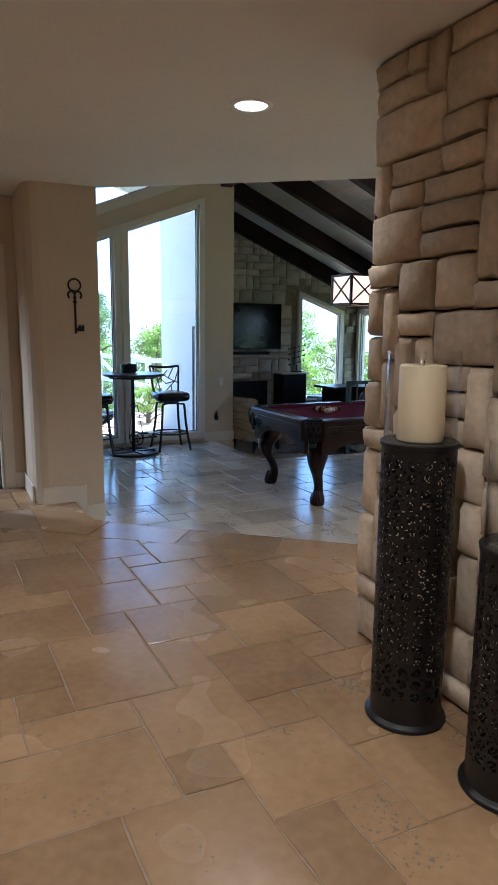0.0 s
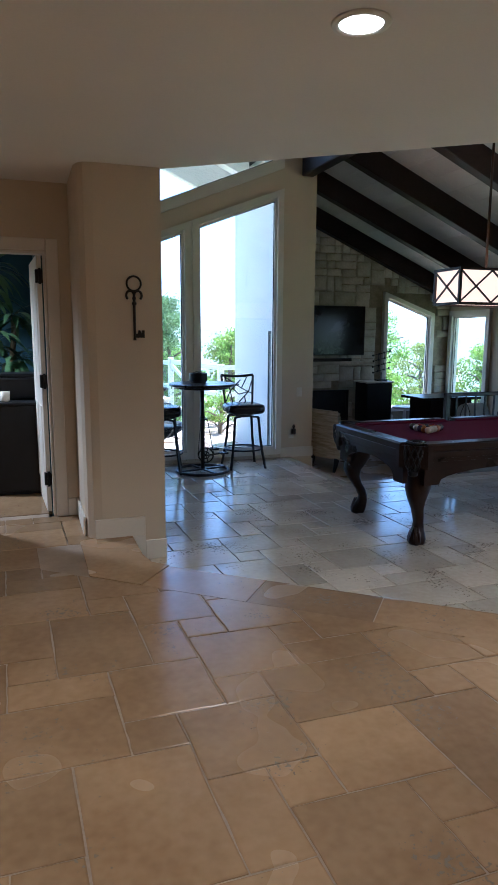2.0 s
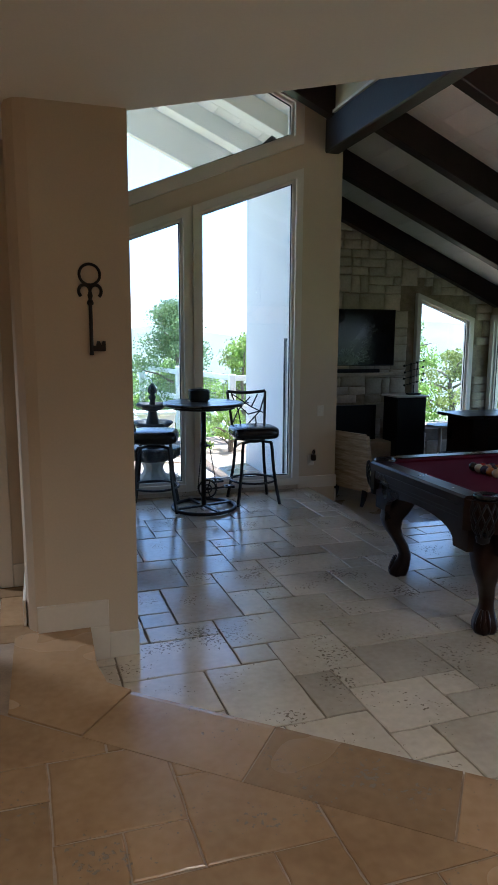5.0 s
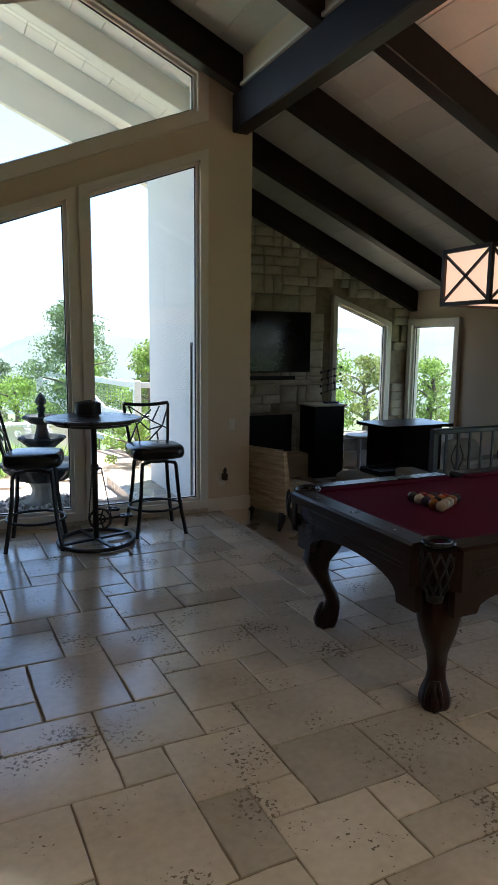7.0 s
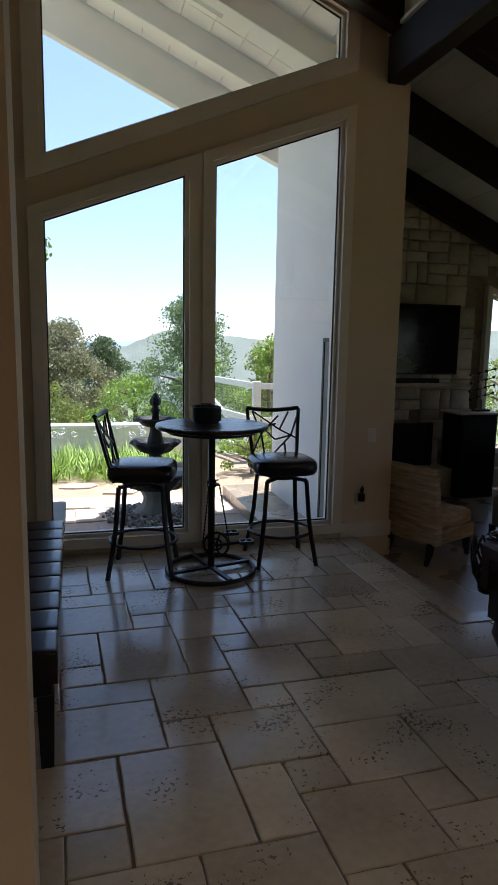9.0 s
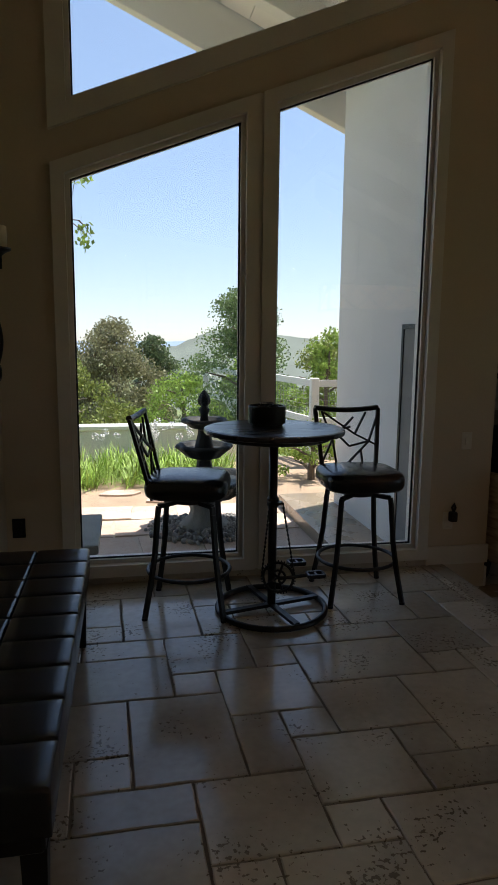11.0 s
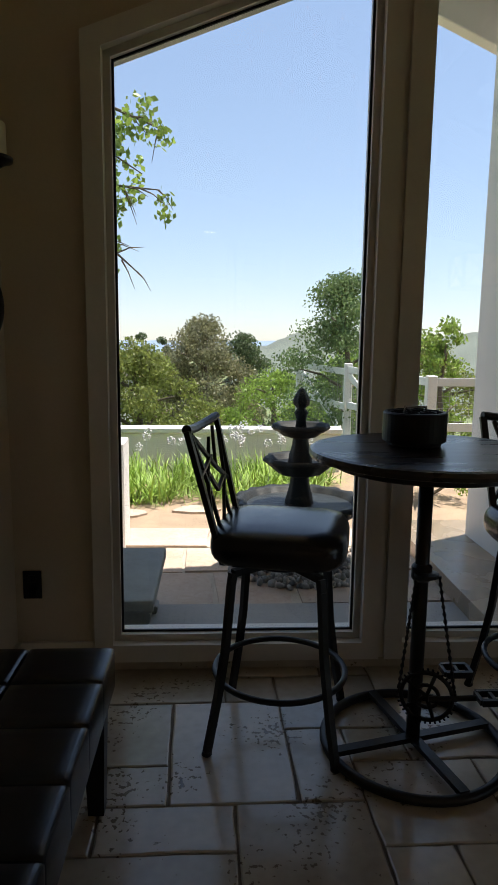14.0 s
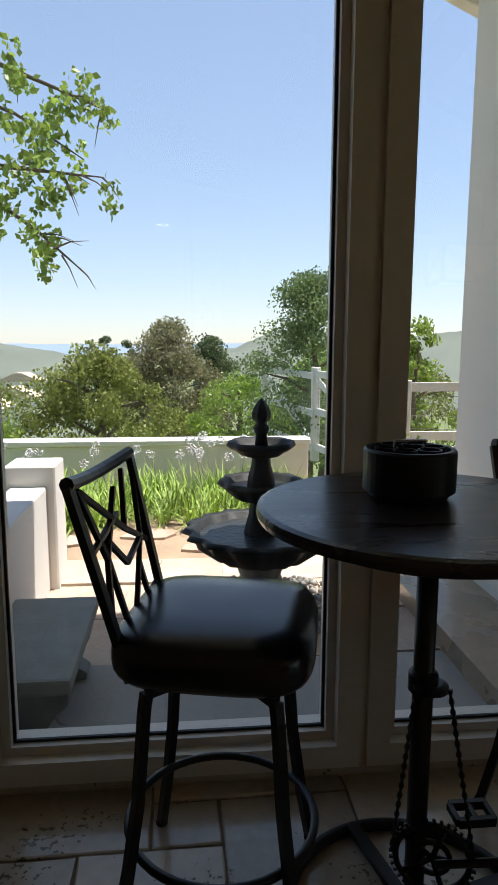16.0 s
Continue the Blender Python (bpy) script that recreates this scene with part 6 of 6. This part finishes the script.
def tile_mesh(w, h, rnd, eu, ev):
    """A worn tile, w by h, its sides along eu and ev, with a softened uneven edge."""
    bm = B()
    n = 4
    ring = []
    for k in range(n):
        ring.append((-w / 2 + w * k / n, -h / 2))
    for k in range(n):
        ring.append((w / 2, -h / 2 + h * k / n))
    for k in range(n):
        ring.append((w / 2 - w * k / n, h / 2))
    for k in range(n):
        ring.append((-w / 2, h / 2 - h * k / n))
    ring = [(x + rnd.uniform(-.003, .003), y + rnd.uniform(-.003, .003)) for x, y in ring]
    put = lambda x, y, z: bm.verts.new((x * eu.x + y * ev.x, x * eu.y + y * ev.y, z))
    lo = [put(x, y, -.012) for x, y in ring]
    mid = [put(x, y, -.0026) for x, y in ring]
    e = .005
    hi = [put(x * (1 - 2 * e / w), y * (1 - 2 * e / h), 0) for x, y in ring]
    m = len(ring)
    for a, b in ((lo, mid), (mid, hi)):
        for i in range(m):
            bm.faces.new((a[i], a[(i + 1) % m], b[(i + 1) % m], b[i]))
    bm.faces.new(hi)
    return bm


def inside(poly, x, y):
    r = False
    for (xa, ya), (xb, yb) in zip(poly, poly[1:] + poly[:1]):
        if (ya > y) != (yb > y) and x < (xb - xa) * (y - ya) / (yb - ya) + xa:
            r = not r
    return r


def lay(parent, poly, origin, step_u, step_v, span, z, m, seed, gap, near, cuts=()):
    """Lays the pattern over a floor; tiles that a cut line crosses are trimmed to the kept side."""
    rnd = random.Random(seed)
    O, SU, SV = Vector(origin), Vector(step_u), Vector(step_v)
    eu, ev = SU.normalized(), SV.normalized()
    lib = {}
    rest = B()
    count = 0
    laid = [(6 * i + u, 6 * j + v, a, b) for i in range(*span[0]) for j in range(*span[1]) for u, v, a, b in PATTERN]
    for u, v, a, b in laid:
        c = O + SU * (u + a / 2) + SV * (v + b / 2)
        w, h = a * SU.length - gap, b * SV.length - gap
        cor = [tuple(c + eu * (p * w / 2) + ev * (q * h / 2)) for p, q in ((-1, -1), (1, -1), (1, 1), (-1, 1))]
        ins = [inside(poly, *k) for k in cor]
        if not any(ins):
            continue
        crossing = not all(ins)
        is_near = near(c.x, c.y) and count < 298
        dz = rnd.uniform(-.0013, .0013)
        if not crossing and is_near:
            key = (a, b, rnd.randrange(5))
            if key not in lib:
                me = bpy.data.meshes.new("tile")
                bm = tile_mesh(w, h, rnd, eu, ev)
                bmesh.ops.recalc_face_normals(bm, faces=bm.faces)
                bm.to_mesh(me)
                bm.free()
                me.materials.append(m)
                lib[key] = me
            o = new("tile", lib[key])
            o.parent = parent
            o.location = (c.x, c.y, z + dz)
            o.rotation_euler = (rnd.uniform(-.0012, .0012), rnd.uniform(-.0012, .0012), 0)
            count += 1
            continue
        bm = tile_mesh(w, h, rnd, eu, ev)
        for vert in bm.verts:
            vert.co += Vector((c.x, c.y, z + dz))
        if crossing:
            for (px, py), (nx, ny), *lim in cuts:
                if lim and (c.x < lim[0] or c.y < 7.1):
                    continue
                if min((x - px) * nx + (y - py) * ny for x, y in cor) < 0 < max((x - px) * nx + (y - py) * ny for x, y in cor):
                    bmesh.ops.bisect_plane(bm, geom=list(bm.verts) + list(bm.edges) + list(bm.faces), plane_co=(px, py, 0), plane_no=(nx, ny, 0), clear_outer=False, clear_inner=True)
        if not bm.verts:
            bm.free()
            continue
        me = bpy.data.meshes.new("tile")
        bmesh.ops.recalc_face_normals(bm, faces=bm.faces)
        bm.to_mesh(me)
        if is_near:
            me.materials.append(m)
            o = new("tile", me)
            o.parent = parent
            count += 1
        else:
            rest.from_mesh(me)
            bpy.data.meshes.remove(me)
        bm.free()
    o = part("far_tiles", rest, m, parent)
    o["kind"] = "stuff"


# border stones along the diagonal step, with a rounded front
EDGE_A, EDGE_B = Vector((1.262, 5.015)), Vector((6.6, 0.585))
along = (EDGE_B - EDGE_A).normalized()
inward = Vector((-along.y, along.x)) * -1
BW = 0.34
s = 0.0
rnd = random.Random(44)
Lb = (EDGE_B - EDGE_A).length
first = True
while s < Lb - .1:
    l_ = min(rnd.uniform(.55, .8), Lb - s)
    bm = B()
    prof = [(0.0, Z_UP - .012), (0.0, Z_UP - .0005), (BW - .02, Z_UP + .0), (BW + .004, Z_UP - .004), (BW + .016, Z_UP - .016), (BW + .016, Z_UP - .032), (BW + .004, Z_UP - .044), (BW - .05, Z_UP - .05), (BW - .05, Z_UP - .012)]
    ring = []
    for e_ in (s + .004, s + l_ - .004):
        c = EDGE_A + along * e_ + inward * BW
        ring.append([bm.verts.new((c.x - inward.x * q, c.y - inward.y * q, z)) for q, z in prof])
    n = len(prof)
    for i in range(n):
        bm.faces.new((ring[0][i], ring[0][(i + 1) % n], ring[1][(i + 1) % n], ring[1][i]))
    bm.faces.new(ring[0])
    bm.faces.new(ring[1])
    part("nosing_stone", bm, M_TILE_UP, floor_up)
    s += l_
# rounded end stone that turns back to the wall end
bm = B()
prism(bm, [(1.266, 5.02), (1.175, 5.11), (1.145, 5.28), (1.145, 5.69), (0.78, 5.69), (0.78, 4.985), (1.048, 4.758)], Z_UP + .004, 2, Z_UP - .045)
part("nosing_stone", bm, M_TILE_UP, floor_up)
bm = B()
for (xa, ya), (xb, yb) in zip(NOSE[:-1], NOSE[1:-1]):
    v = [bm.verts.new(c) for c in ((xa, ya, 0.0), (xb, yb, 0.0), (xb, yb, Z_UP - .046), (xa, ya, Z_UP - .046))]
    bm.faces.new(v)
for v in bm.verts:
    v.co += Vector((.004, .004, 0))
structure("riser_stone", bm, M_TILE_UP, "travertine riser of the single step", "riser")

inner = EDGE_A + inward * (BW + .004)
poly_up = [(-2.6, -2.6), (6.5, -2.6)] + [tuple(inner + along * Lb * .98), tuple(inner - along * .35), (0.74, 5.06), (0.74, 5.72), (0.88, 5.76), (0.88, 6.39), (-2.6, 6.39)]
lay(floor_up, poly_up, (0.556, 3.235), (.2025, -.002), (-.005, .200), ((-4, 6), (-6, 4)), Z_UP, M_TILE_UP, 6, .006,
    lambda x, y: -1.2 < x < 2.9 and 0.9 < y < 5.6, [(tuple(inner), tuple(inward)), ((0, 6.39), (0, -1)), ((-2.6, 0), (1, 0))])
poly_low = [(1.14, 5.09), (1.40, 4.84), (6.5, 0.62), (7.78, 0.62), (7.78, 7.32), (3.66, 7.32), (3.645, 9.055), (X_LEFT + .018, 9.055), (X_LEFT + .018, 5.87), (1.40, 5.87), (1.40, 5.68), (1.14, 5.68)]
lay(floor_low, poly_low, (1.607, 7.668), (.2025, .0018), (-.0056, .1872), ((-2, 6), (-7, 2)), 0.0, M_TILE_LOW, 9, .008,
    lambda x, y: x < 4.3 and y > 3.3, [((3.645, 9.055), (-1, -.009), 1.4), ((0, 9.055), (0, -1)), ((X_LEFT + .018, 0), (1, 0)), ((3.66, 7.32), (0, -1), 3.75), ((7.78, 0), (-1, 0))])
